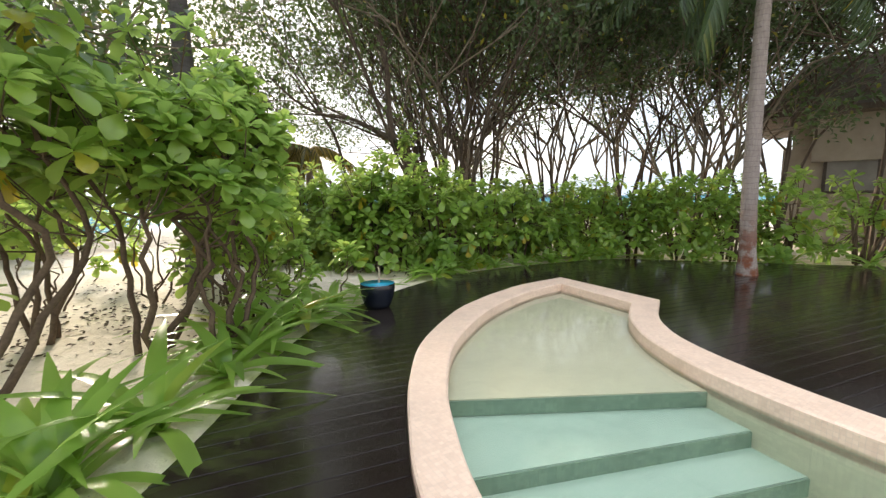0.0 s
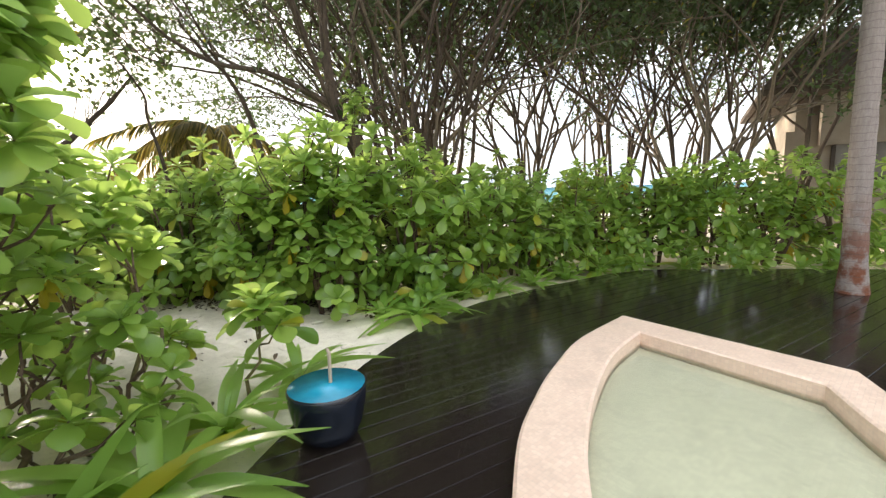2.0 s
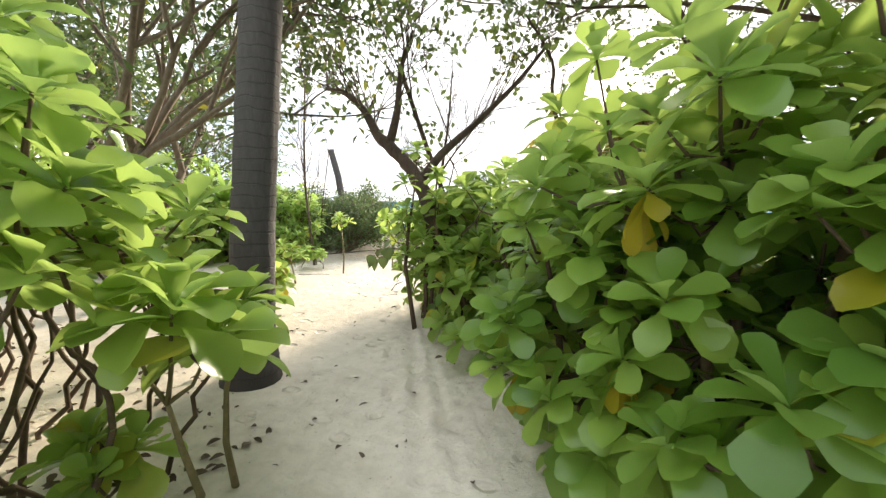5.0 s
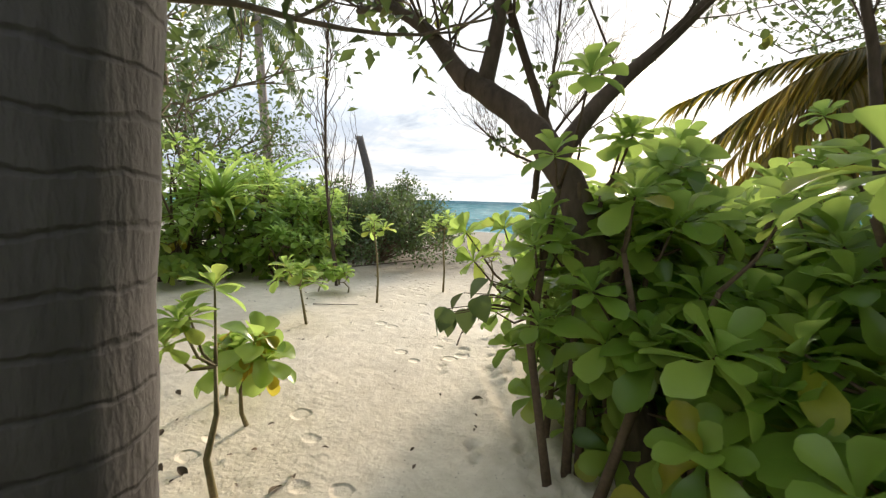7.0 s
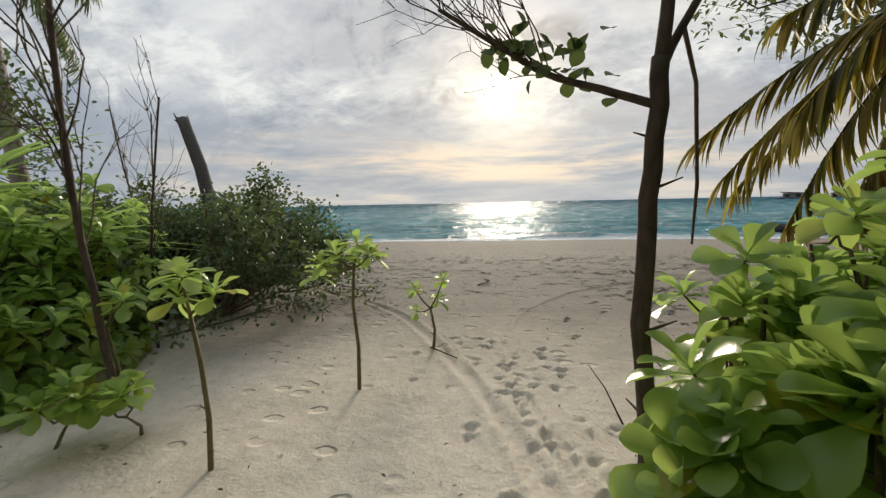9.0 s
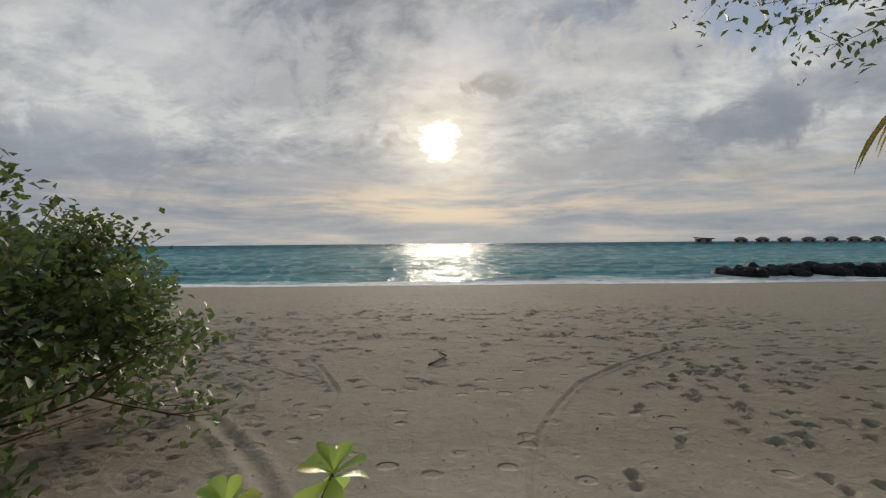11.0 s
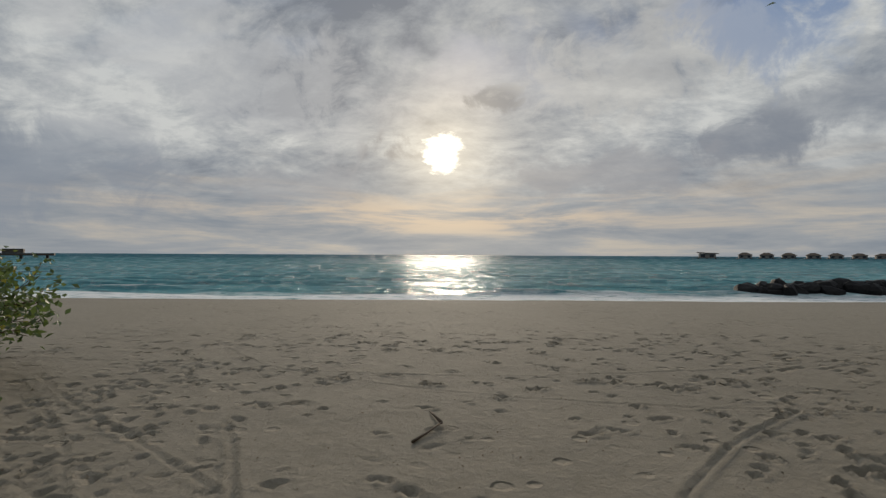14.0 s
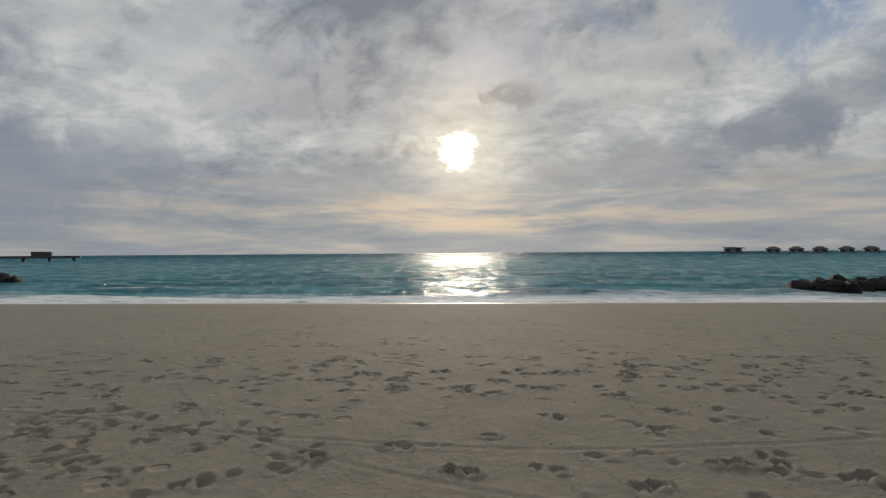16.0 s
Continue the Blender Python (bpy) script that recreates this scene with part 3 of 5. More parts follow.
def frond_mesh(name, mat, length, leaflet, droop, seed, pairs=44):
    r = random.Random(seed)
    g = Geo()
    pts = [Vector((0, length * s, -droop * length * s * s + 0.12 * length * s)) for s in [i / 10 for i in range(11)]]
    g.tube(pts, [0.022 * (1 - 0.85 * i / 10) for i in range(11)], 5)
    for i in range(pairs):
        s = 0.08 + 0.92 * i / pairs
        k = s * 10
        a = min(int(k), 9)
        p = pts[a].lerp(pts[a + 1], k - a)
        d = (pts[a + 1] - pts[a]).normalized()
        for sd in (-1, 1):
            ln = leaflet * (0.5 + 1.1 * s * (1.25 - s)) * r.uniform(0.85, 1.1)
            yaw = sd * (-62 + 28 * s + r.uniform(-5, 5))
            m = Matrix.Translation(p) @ Matrix.Rotation(radians(yaw), 4, "Z") @ Matrix.Rotation(radians(-22 - 26 * r.random() + math.degrees(math.asin(d.z)) * 0.6), 4, "X")
            g.leaf(m, ln, 0.035, STRAP, 0.35, 0.5)
    return g.mesh(name, mat)


def smooth_loop(points, steps=8):
    """A closed Catmull-Rom loop through plan points."""
    out = []
    k = len(points)
    for i in range(k):
        p0, p1, p2, p3 = (Vector((*points[(i + j) % k][:2], 0)) for j in (-1, 0, 1, 2))
        sharp1, sharp2 = len(points[i]) > 2, len(points[(i + 1) % k]) > 2
        t1 = (p2 - p1) if sharp1 else (p2 - p0) * 0.5
        t2 = (p2 - p1) if sharp2 else (p3 - p1) * 0.5
        for s in range(steps):
            t = s / steps
            h00, h10, h01, h11 = 2 * t**3 - 3 * t * t + 1, t**3 - 2 * t * t + t, -2 * t**3 + 3 * t * t, t**3 - t * t
            q = p1 * h00 + t1 * h10 + p2 * h01 + t2 * h11
            out.append((q.x, q.y))
    return out


def spans(loop, y):
    """Where the line at y crosses a closed loop, as x pairs."""
    xs = []
    for (x0, y0), (x1, y1) in zip(loop, loop[1:] + loop[:1]):
        if (y0 <= y) != (y1 <= y):
            xs.append(x0 + (y - y0) / (y1 - y0) * (x1 - x0))
    xs.sort()
    return list(zip(xs[::2], xs[1::2]))


# ---- plan ----
SEA_Z = -1.0
DECK = smooth_loop([(-2.6, -1.0), (-1.2, 1.2), (-0.18, 2.78), (0.6, 4.1), (1.25, 4.85), (2.42, 5.70), (3.85, 6.32), (5.3, 6.42), (7.7, 6.0), (8.9, 4.9), (10.4, 3.2), (12.2, 0.6), (12.5, -4.0), (8, -7), (0, -7), (-3, -4)])
POOL_OUT = smooth_loop([(0.74, 1.67), (0.95, 2.20), (1.25, 2.78), (1.74, 3.46), (2.55, 4.14), (3.12, 4.44), (3.62, 4.63), (4.25, 4.80), (5.14, 4.85, 1), (5.03, 3.08, 1), (4.46, 2.76), (4.10, 2.48), (3.78, 2.06), (3.55, 1.45), (3.40, 0.7), (3.3, -0.6), (2.9, -2.3), (1.7, -2.9), (0.85, -2.0), (0.5, -0.6), (0.52, 0.7)])
POOL_IN = smooth_loop([(0.97, 1.50), (1.16, 2.00), (1.44, 2.54), (1.93, 3.20), (2.62, 3.76), (3.14, 4.06), (3.62, 4.26), (4.15, 4.42), (4.76, 4.49, 1), (4.61, 3.20, 1), (4.14, 2.92), (3.80, 2.62), (3.50, 2.24), (3.22, 1.62), (3.06, 0.7), (3.02, -0.5), (2.65, -2.05), (1.72, -2.55), (1.08, -1.8), (0.76, -0.55), (0.77, 0.65)])

# ---- ground: one sheet of sand, out to the horizon ----
fine_x = np.concatenate((np.arange(-7.0, -4.6, 0.06), np.arange(-4.6, 3.2, 0.03), np.arange(3.2, 6.01, 0.06)))
fine_y = np.concatenate((np.arange(0.6, 4.6, 0.1), np.arange(4.6, 11.5, 0.045), np.arange(11.5, 15.0, 0.03), np.arange(15.0, 22.8, 0.026), np.arange(22.8, 29.5, 0.07)))


def reach(a, step, end):
    out, x, s = [], a, step
    while abs(x) < end:
        s *= 1.22
        x += s if step > 0 else s
        out.append(x)
    return out


gx = np.array(sorted(reach(-7.0, -0.08, 4500)) + list(fine_x) + reach(6.0, 0.08, 4500))
gy = np.array(sorted(reach(0.6, -0.12, 4500)) + list(fine_y) + reach(29.5, 0.08, 4500))
GX, GY = np.meshgrid(gx, gy)


def base_level(x, y):
    """Level of the sand: flat inland, a low berm, then the slope into the sea."""
    z = -0.02 - 0.12 * np.clip((y - 13.5) / 4, 0, 1) - 0.10 * np.clip((y - 19) / 9, 0, 1) - 0.115 * np.clip(y - 28.7, 0, 20)
    inside = np.clip((7.2 - y) / 1.2, 0, 1) * np.clip((x - 0.2) / 1.5, 0, 1)
    edge = np.interp(y, [-1.0, 1.2, 2.78, 4.1, 4.85, 5.7], [-2.6, -1.2, -0.18, 0.6, 1.25, 2.42])
    pit = np.clip((x - edge - 0.3) / 0.4, 0, 1) * np.clip((5.4 - y) / 0.3, 0, 1) * np.clip((6.5 - x) / 0.5, 0, 1)
    return z - 0.10 * inside - 1.4 * pit


def waves(x, y, seed, lo, hi, count):
    rs = np.random.RandomState(seed)
    z = np.zeros_like(x)
    for _ in range(count):
        a, k, ph = rs.uniform(0, 6.28), rs.uniform(lo, hi), rs.uniform(0, 6.28)
        z += np.sin(k * (x * math.cos(a) + y * math.sin(a)) + ph + 1.3 * np.sin(0.37 * k * (x * math.sin(a) - y * math.cos(a)) + ph))
    return z / count


land = np.clip((31 - GY) / 3, 0, 1)
GZ = base_level(GX, GY) + land * (0.030 * waves(GX, GY, 3, 0.5, 2.0, 8) + 0.012 * waves(GX, GY, 4, 3, 8, 10) + 0.006 * waves(GX, GY, 5, 9, 24, 12))


def dent(x, y, ang, ln, wd, depth, rim=0.35):
    """Presses a foot-shaped hollow with a raised rim into the sheet."""
    ln, wd = 0.76 * ln, 0.76 * wd
    i0, i1 = np.searchsorted(gx, (x - 0.4, x + 0.4))
    j0, j1 = np.searchsorted(gy, (y - 0.4, y + 0.4))
    if i1 <= i0 or j1 <= j0:
        return
    dx, dy = GX[j0:j1, i0:i1] - x, GY[j0:j1, i0:i1] - y
    u, v_ = dx * math.cos(ang) + dy * math.sin(ang), -dx * math.sin(ang) + dy * math.cos(ang)
    q = (u / ln) ** 2 + (v_ / wd) ** 2
    GZ[j0:j1, i0:i1] += 1.1 * (-depth * np.exp(-q ** 1.6) * (1 - 0.35 * u / ln) + 1.4 * depth * rim * np.exp(-((np.sqrt(q) - 1.3) / 0.22) ** 2))


def rut(points, width, depth, rim=0.5):
    """A wheel track or drag line along plan points."""
    for (x0, y0), (x1, y1) in zip(points, points[1:]):
        ln = math.hypot(x1 - x0, y1 - y0)
        for i in range(max(1, int(ln / 0.05))):
            t = i / max(1, int(ln / 0.05))
            x, y = x0 + (x1 - x0) * t, y0 + (y1 - y0) * t
            i0, i1 = np.searchsorted(gx, (x - 0.3, x + 0.3))
            j0, j1 = np.searchsorted(gy, (y - 0.3, y + 0.3))
            if i1 <= i0 or j1 <= j0:
                continue
            nx, ny = -(y1 - y0) / ln, (x1 - x0) / ln
            dx, dy = GX[j0:j1, i0:i1] - x, GY[j0:j1, i0:i1] - y
            a, b_ = dx * nx + dy * ny, dx * ny - dy * nx
            fall = np.exp(-(b_ / 0.05) ** 2) * 0.56
            GZ[j0:j1, i0:i1] += fall * (-depth * np.exp(-(a / width) ** 2) + depth * rim * np.exp(-((np.abs(a) - 1.9 * width) / (0.6 * width)) ** 2))


def curve(points, steps=10):
    out = []
    for i in range(len(points) - 1):
        p = [Vector((*points[min(max(i + j, 0), len(points) - 1)], 0)) for j in (-1, 0, 1, 2)]
        for s in range(steps):
            t = s / steps
            q = 0.5 * (2 * p[1] + (p[2] - p[0]) * t + (2 * p[0] - 5 * p[1] + 4 * p[2] - p[3]) * t * t + (3 * p[1] - p[0] - 3 * p[2] + p[3]) * t**3)
            out.append((q.x, q.y))
    out.append(points[-1])
    return out


def footprints(points, gap=0.62, side=0.10, depth=0.052, size=0.86):
    path = curve(points, 12)
    run, foot = 0.0, 1
    for (x0, y0), (x1, y1) in zip(path, path[1:]):
        ln = math.hypot(x1 - x0, y1 - y0)
        run += ln
        if run > gap:
            run = rnd.uniform(-0.06, 0.06)
            foot = -foot
            a = math.atan2(y1 - y0, x1 - x0) + rnd.uniform(-0.2, 0.2)
            px, py = x0 - math.sin(a) * side * foot + rnd.uniform(-0.04, 0.04), y0 + math.cos(a) * side * foot + rnd.uniform(-0.04, 0.04)
            d = depth * rnd.uniform(0.6, 1.2)
            dent(px + 0.07 * math.cos(a), py + 0.07 * math.sin(a), a, 0.085 * size, 0.050 * size, d)
            dent(px - 0.06 * math.cos(a), py - 0.06 * math.sin(a), a, 0.055 * size, 0.040 * size, d * 0.9)


def ahead(points):
    return [(x, y + 0.75) for x, y in points]


# trails of people and wheels
footprints(ahead([(-7, 22.3), (-4.4, 21.6), (-2.9, 21.4), (-1.1, 21.05), (0.5, 21.1), (2.6, 21.6), (6, 23.3)]))
footprints([(-7, 21.2), (-3, 21.7), (0, 21.3), (3, 21.2), (6, 20.6)], 0.55)
footprints(ahead([(-5.5, 20.6), (-3.8, 20.1), (-2.4, 19.4), (-1.2, 19.2), (-0.5, 19.0), (0.1, 19.05), (2.5, 19.3), (5.8, 20.2)]), 0.5, 0.12, 0.06)
footprints([(-3, 22.2), (0, 20.6), (2, 19.3), (5.5, 18.2)], 0.6)
footprints([(1.2, 17.0), (2.0, 18.6), (2.8, 20.5), (4.2, 23)], 0.5)
footprints([(0.9, 20.4), (1.7, 18.9), (2.6, 17.5), (4.6, 15.8)], 0.5)
footprints([(2.5, 7.6), (1.2, 9.2), (0.0, 11.2), (-0.5, 13.0), (0.0, 15.0), (1.0, 17.2)], 0.5, 0.14, 0.04)
footprints([(1.4, 8.4), (0.4, 9.8), (-0.6, 11.4), (-0.7, 13.2), (-0.2, 15.2)], 0.45, 0.1, 0.04)
footprints([(1.6, 13.9), (1.4, 15.4), (1.8, 17.1), (2.6, 18.6)], 0.45)
for line in (ahead([(-5.58, 19.2), (-4.4, 18.3), (-3.62, 17.65), (-3.1, 17.1), (-2.67, 16.6), (-2.4, 15.7)]), ahead([(-5.48, 19.35), (-4.2, 18.4), (-3.06, 17.64), (-2.04, 16.95)]),
             ahead([(-2.6, 17.98), (-2.32, 17.53), (-2.1, 17.1), (-1.93, 16.71), (-1.9, 15.9)]), [(2.2, 19.0), (1.39, 18.5), (0.85, 18.05), (0.42, 17.6), (-0.2, 16.5), (-0.5, 15.3), (-0.58, 14.3), (-0.5, 13.2)],
             [(-1.32, 15.11), (-1.0, 14.3), (-0.7, 13.4), (-0.3, 12.0), (0.4, 10.4), (1.4, 9.0), (2.1, 8.0)], [(-1.07, 15.1), (-0.66, 14.45), (-0.45, 13.6), (-0.1, 12.4), (0.6, 10.8)]):
    rut(curve(line), 0.02, 0.013, 1.3)
rut(curve([(2.25, 6.2), (1.97, 7.2), (1.5, 8.16), (0.68, 9.7), (-0.2, 11.2)]), 0.05, 0.022, 0.6)
rut(curve([(2.45, 6.1), (2.2, 7.2), (1.75, 8.1), (0.95, 9.5), (0.05, 11.0)]), 0.03, 0.015, 0.8)
rut(curve([(-0.16, 11.83), (-0.5, 12.89), (-0.99, 14.1), (-1.89, 15.8), (-2.88, 16.95)]), 0.05, 0.022, 0.7)
footprints([(2.3, 5.7), (2.15, 6.6), (1.75, 7.6), (1.2, 8.6), (0.5, 9.8)], 0.42, 0.13, 0.05)
footprints([(2.6, 5.9), (2.35, 6.9), (1.9, 7.8), (1.3, 8.7)], 0.5, 0.08, 0.04)
rut(curve([(-7, 20.9), (-4.5, 20.6), (-1, 20.1), (2.6, 20.4), (6, 21.4)]), 0.02, 0.006, 1.0)
rut(curve([(-7, 24.8), (-4.5, 22.0), (-2.5, 20.2), (1, 19.2), (6, 18.9)]), 0.02, 0.006, 1.0)
for _ in range(300):
    k = rnd.random()
    x, y = (rnd.uniform(-7, 6), rnd.gauss(22.0, 0.7)) if k < 0.5 else (rnd.gauss(2.4, 1.3), rnd.uniform(18.0, 23.0))
    dent(x, y, rnd.uniform(-0.5, 0.5), rnd.uniform(0.05, 0.10), rnd.uniform(0.03, 0.05), rnd.uniform(0.015, 0.042))
for _ in range(420):
    dent(rnd.gauss(-3.6, 0.8), rnd.uniform(15.8, 18.2), rnd.uniform(0, 3.1), rnd.uniform(0.03, 0.05), rnd.uniform(0.03, 0.045), rnd.uniform(0.008, 0.02))
for _ in range(240):
    t = rnd.random()
    dent(1.6 - 2.3 * t + rnd.gauss(0, 0.4), 8.0 + 7.0 * t, rnd.uniform(0, 3.1), rnd.uniform(0.03, 0.08), rnd.uniform(0.03, 0.045), rnd.uniform(0.012, 0.035))
for _ in range(75):
    dent(rnd.gauss(-3.2, 0.5), rnd.uniform(16.8, 20.5), rnd.uniform(0, 3.1), rnd.uniform(0.05, 0.10), rnd.uniform(0.035, 0.055), rnd.uniform(0.018, 0.042))
for _ in range(520):
    dent(rnd.uniform(-7, 6), rnd.uniform(17.5, 26.0), rnd.gauss(0, 0.35), rnd.uniform(0.05, 0.13), rnd.uniform(0.022, 0.04), rnd.uniform(0.012, 0.034))
for _ in range(95):
    dent(rnd.gauss(-4.1, 0.55), rnd.uniform(18.4, 20.8), rnd.uniform(0, 3.1), rnd.uniform(0.06, 0.12), rnd.uniform(0.04, 0.065), rnd.uniform(0.012, 0.03))
for _ in range(140):
    dent(rnd.uniform(1.2, 5.5), rnd.uniform(15.5, 18.4), rnd.uniform(0, 3.1), rnd.uniform(0.05, 0.10), rnd.uniform(0.035, 0.055), rnd.uniform(0.018, 0.042))


def sand_z(x, y):
    return float(GZ[min(np.searchsorted(gy, y), len(gy) - 1), min(np.searchsorted(gx, x), len(gx) - 1)])


rows, cols = GX.shape
me = bpy.data.meshes.new("ground")
idx = np.arange(rows * cols).reshape(rows, cols)
quads = np.stack((idx[:-1, :-1], idx[:-1, 1:], idx[1:, 1:], idx[1:, :-1]), -1).reshape(-1, 4)
me.vertices.add(rows * cols)
me.vertices.foreach_set("co", np.stack((GX, GY, GZ), -1).astype(np.float32).ravel())
me.loops.add(quads.size)
me.loops.foreach_set("vertex_index", quads.ravel())
me.polygons.add(len(quads))
me.polygons.foreach_set("loop_start", np.arange(0, quads.size, 4))
me.polygons.foreach_set("use_smooth", [True] * len(quads))
me.update(calc_edges=True)
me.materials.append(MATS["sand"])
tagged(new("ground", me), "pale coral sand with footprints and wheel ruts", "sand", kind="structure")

# ---- sea ----
sx_ = np.array(sorted(reach(-60, -2.0, 4400)) + list(np.arange(-60, 60.1, 0.6)) + reach(60, 2.0, 4400))
sy_ = np.array(list(np.arange(32, 62, 0.25)) + reach(62, 0.4, 4400))
SX, SY = np.meshgrid(sx_, sy_)
amp = np.clip((SY - 34) / 6, 0, 1) * np.exp(-np.clip(SY - 45, 0, 1e9) / 40)
SZ = SEA_Z + amp * (0.13 * np.sin(SY * 0.95 + 1.2 * np.sin(SX * 0.11) + 0.7 * np.sin(SX * 0.37)) + 0.10 * waves(SX, SY, 9, 0.8, 2.4, 8))
SZ += 0.16 * np.exp(-((SY - 38.6 - 0.8 * np.sin(SX * 0.13) - 0.4 * np.sin(SX * 0.41)) / 0.6) ** 2) * (0.5 + 0.5 * np.sin(SX * 0.23 + 1.0))
rows, cols = SX.shape
idx = np.arange(rows * cols).reshape(rows, cols)
quads = np.stack((idx[:-1, :-1], idx[:-1, 1:], idx[1:, 1:], idx[1:, :-1]), -1).reshape(-1, 4)
me = bpy.data.meshes.new("water")
me.from_pydata(np.stack((SX, SY, SZ), -1).reshape(-1, 3).tolist(), [], quads.tolist())
me.polygons.foreach_set("use_smooth", [True] * len(quads))
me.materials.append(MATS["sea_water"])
tagged(new("water", me), "turquoise lagoon with low waves and foam", "sea", kind="structure")

# ---- pool ----
def ring(outer, inner, z_top, z_low, name, mat):
    g = Geo()
    k = len(outer)
    # bevelled section: outer foot, outer shoulder, top, inner shoulder, inner foot
    def at_(i, f, z):
        (x0, y0), (x1, y1) = outer[i], inner[i]
        return (x0 + (x1 - x0) * f, y0 + (y1 - y0) * f, z)
    prof = [(0, z_low), (0, z_top - 0.012), (0.05, z_top), (0.95, z_top), (1.0, z_top - 0.012), (1.0, z_low)]
    for i in range(k):
        g.v += [at_(i, f, z) for f, z in prof]
    s = len(prof)
    for i in range(k):
        j = (i + 1) % k
        for q in range(s - 1):
            g.f.append((i * s + q, j * s + q, j * s + q + 1, i * s + q + 1))
    return g.mesh(name, mat, smooth=False)


def slab(loop, z_top, z_low, name, mat):
    """A level plate with that outline."""
    g = Geo()
    k = len(loop)
    g.v = [(x, y, z_top) for x, y in loop] + [(x, y, z_low) for x, y in loop]
    g.f = [tuple(range(k)), tuple(range(2 * k - 1, k - 1, -1))] + [(i, i + k, (i + 1) % k + k, (i + 1) % k) for i in range(k)]
    return g.mesh(name, mat, smooth=False)


def cut(loop, p, nrm):
    """The part of a loop on the side of the line through p that nrm points to."""
    out = []
    for (x0, y0), (x1, y1) in zip(loop, loop[1:] + loop[:1]):
        d0, d1 = (x0 - p[0]) * nrm[0] + (y0 - p[1]) * nrm[1], (x1 - p[0]) * nrm[0] + (y1 - p[1]) * nrm[1]
        if d0 >= 0:
            out.append((x0, y0))
        if (d0 >= 0) != (d1 >= 0):
            t = d0 / (d0 - d1)
            out.append((x0 + (x1 - x0) * t, y0 + (y1 - y0) * t))
    return out


pool = thing("plunge_pool", (0, 0, 0), "small curved plunge pool with pink mosaic rim, set in dark deck", "pool")
part("coping", ring(POOL_OUT, POOL_IN, 0.085, -0.10, "coping", "coping_mosaic"), pool, "pale pink mosaic coping")
wall = Geo()
kk = len(POOL_IN)
wall.v = [(x, y, -0.05) for x, y in POOL_IN] + [(x, y, -1.2) for x, y in POOL_IN]
wall.f = [(i, (i + 1) % kk, (i + 1) % kk + kk, i + kk) for i in range(kk)]
part("basin_wall", wall.mesh("basin_wall", "basin_mosaic", False), pool)
part("basin_floor", slab(POOL_IN, -0.72, -0.9, "basin_floor", "deep_mosaic"), pool, "turquoise tiled floor")
for k_, (p_, z_, mt) in enumerate((((1.50, 2.58), -0.075, "basin_mosaic"), ((1.24, 1.94), -0.205, "deep_mosaic"), ((3.03, 0.98), -0.325, "deep_mosaic"))):
    nrm = Vector((0.48, 0.875)) if k_ == 0 else Vector((0.32, 0.95))
    part("step", slab(cut(POOL_IN, p_, nrm), z_, -0.74 + 0.004 * k_, "step", mt), pool, "submerged tiled step")
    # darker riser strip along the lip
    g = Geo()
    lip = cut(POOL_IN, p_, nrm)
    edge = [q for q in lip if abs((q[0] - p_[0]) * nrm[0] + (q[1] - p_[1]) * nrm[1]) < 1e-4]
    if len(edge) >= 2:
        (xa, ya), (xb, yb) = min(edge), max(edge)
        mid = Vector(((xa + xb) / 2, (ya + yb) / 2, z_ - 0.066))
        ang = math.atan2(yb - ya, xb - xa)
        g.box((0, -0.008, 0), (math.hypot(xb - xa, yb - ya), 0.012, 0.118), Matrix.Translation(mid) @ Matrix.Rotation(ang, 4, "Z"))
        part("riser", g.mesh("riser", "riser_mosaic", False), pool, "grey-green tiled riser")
def sheet(loop, z, name, mat):
    g = Geo()
    g.v = [(x, y, z) for x, y in loop]
    g.f = [tuple(range(len(loop)))] if sum(x0 * y1 - x1 * y0 for (x0, y0), (x1, y1) in zip(loop, loop[1:] + loop[:1])) > 0 else [tuple(reversed(range(len(loop))))]
    return g.mesh(name, mat, False)


water = part("pool_water", sheet(POOL_IN, -0.03, "pool_water", "pool_water"), pool, "clear still water")
water.visible_shadow = False

# ---- bowl with a standing pipe, beside the path ----
def lathe(prof, name, mat, sides=28):
    g = Geo()
    for r_, z_ in prof:
        for k in range(sides):
            a = 2 * math.pi * k / sides
            g.v.append((r_ * math.cos(a), r_ * math.sin(a), z_))
    for i in range(len(prof) - 1):
        for k in range(sides):
            a, b_ = i * sides + k, i * sides + (k + 1) % sides
            g.f.append((a, b_, b_ + sides, a + sides))
    g.f.append(tuple(range(sides - 1, -1, -1)))
    g.f.append(tuple((len(prof) - 1) * sides + k for k in range(sides)))
    return g.mesh(name, mat)


bowl = thing("foot_bath", (1.95, 5.05, 0.012), "black glazed foot bath bowl with turquoise inside, on deck", "bowl")
part("bowl", lathe([(0.13, 0.0), (0.165, 0.03), (0.20, 0.12), (0.222, 0.24), (0.228, 0.31), (0.222, 0.322), (0.212, 0.322)], "bowl", "glaze_black"), bowl, "black glazed shell")
part("inner_glaze", lathe([(0.08, 0.085), (0.15, 0.10), (0.19, 0.16), (0.206, 0.24), (0.213, 0.316), (0.220, 0.3225)][::-1], "inner_glaze", "glaze_blue"), bowl, "turquoise glazed inside")
bw = part("bath_water", sheet([(0.188 * math.cos(k * 0.2244), 0.188 * math.sin(k * 0.2244)) for k in range(28)], 0.155, "bath_water", "pool_water"), bowl, "clear water")
bw.visible_shadow = False
g = Geo()
g.tube([(0.02, 0.0, 0.10), (0.025, 0.005, 0.3), (0.03, 0.01, 0.5), (0.02, 0.02, 0.53)], [0.011, 0.011, 0.011, 0.010], 8)
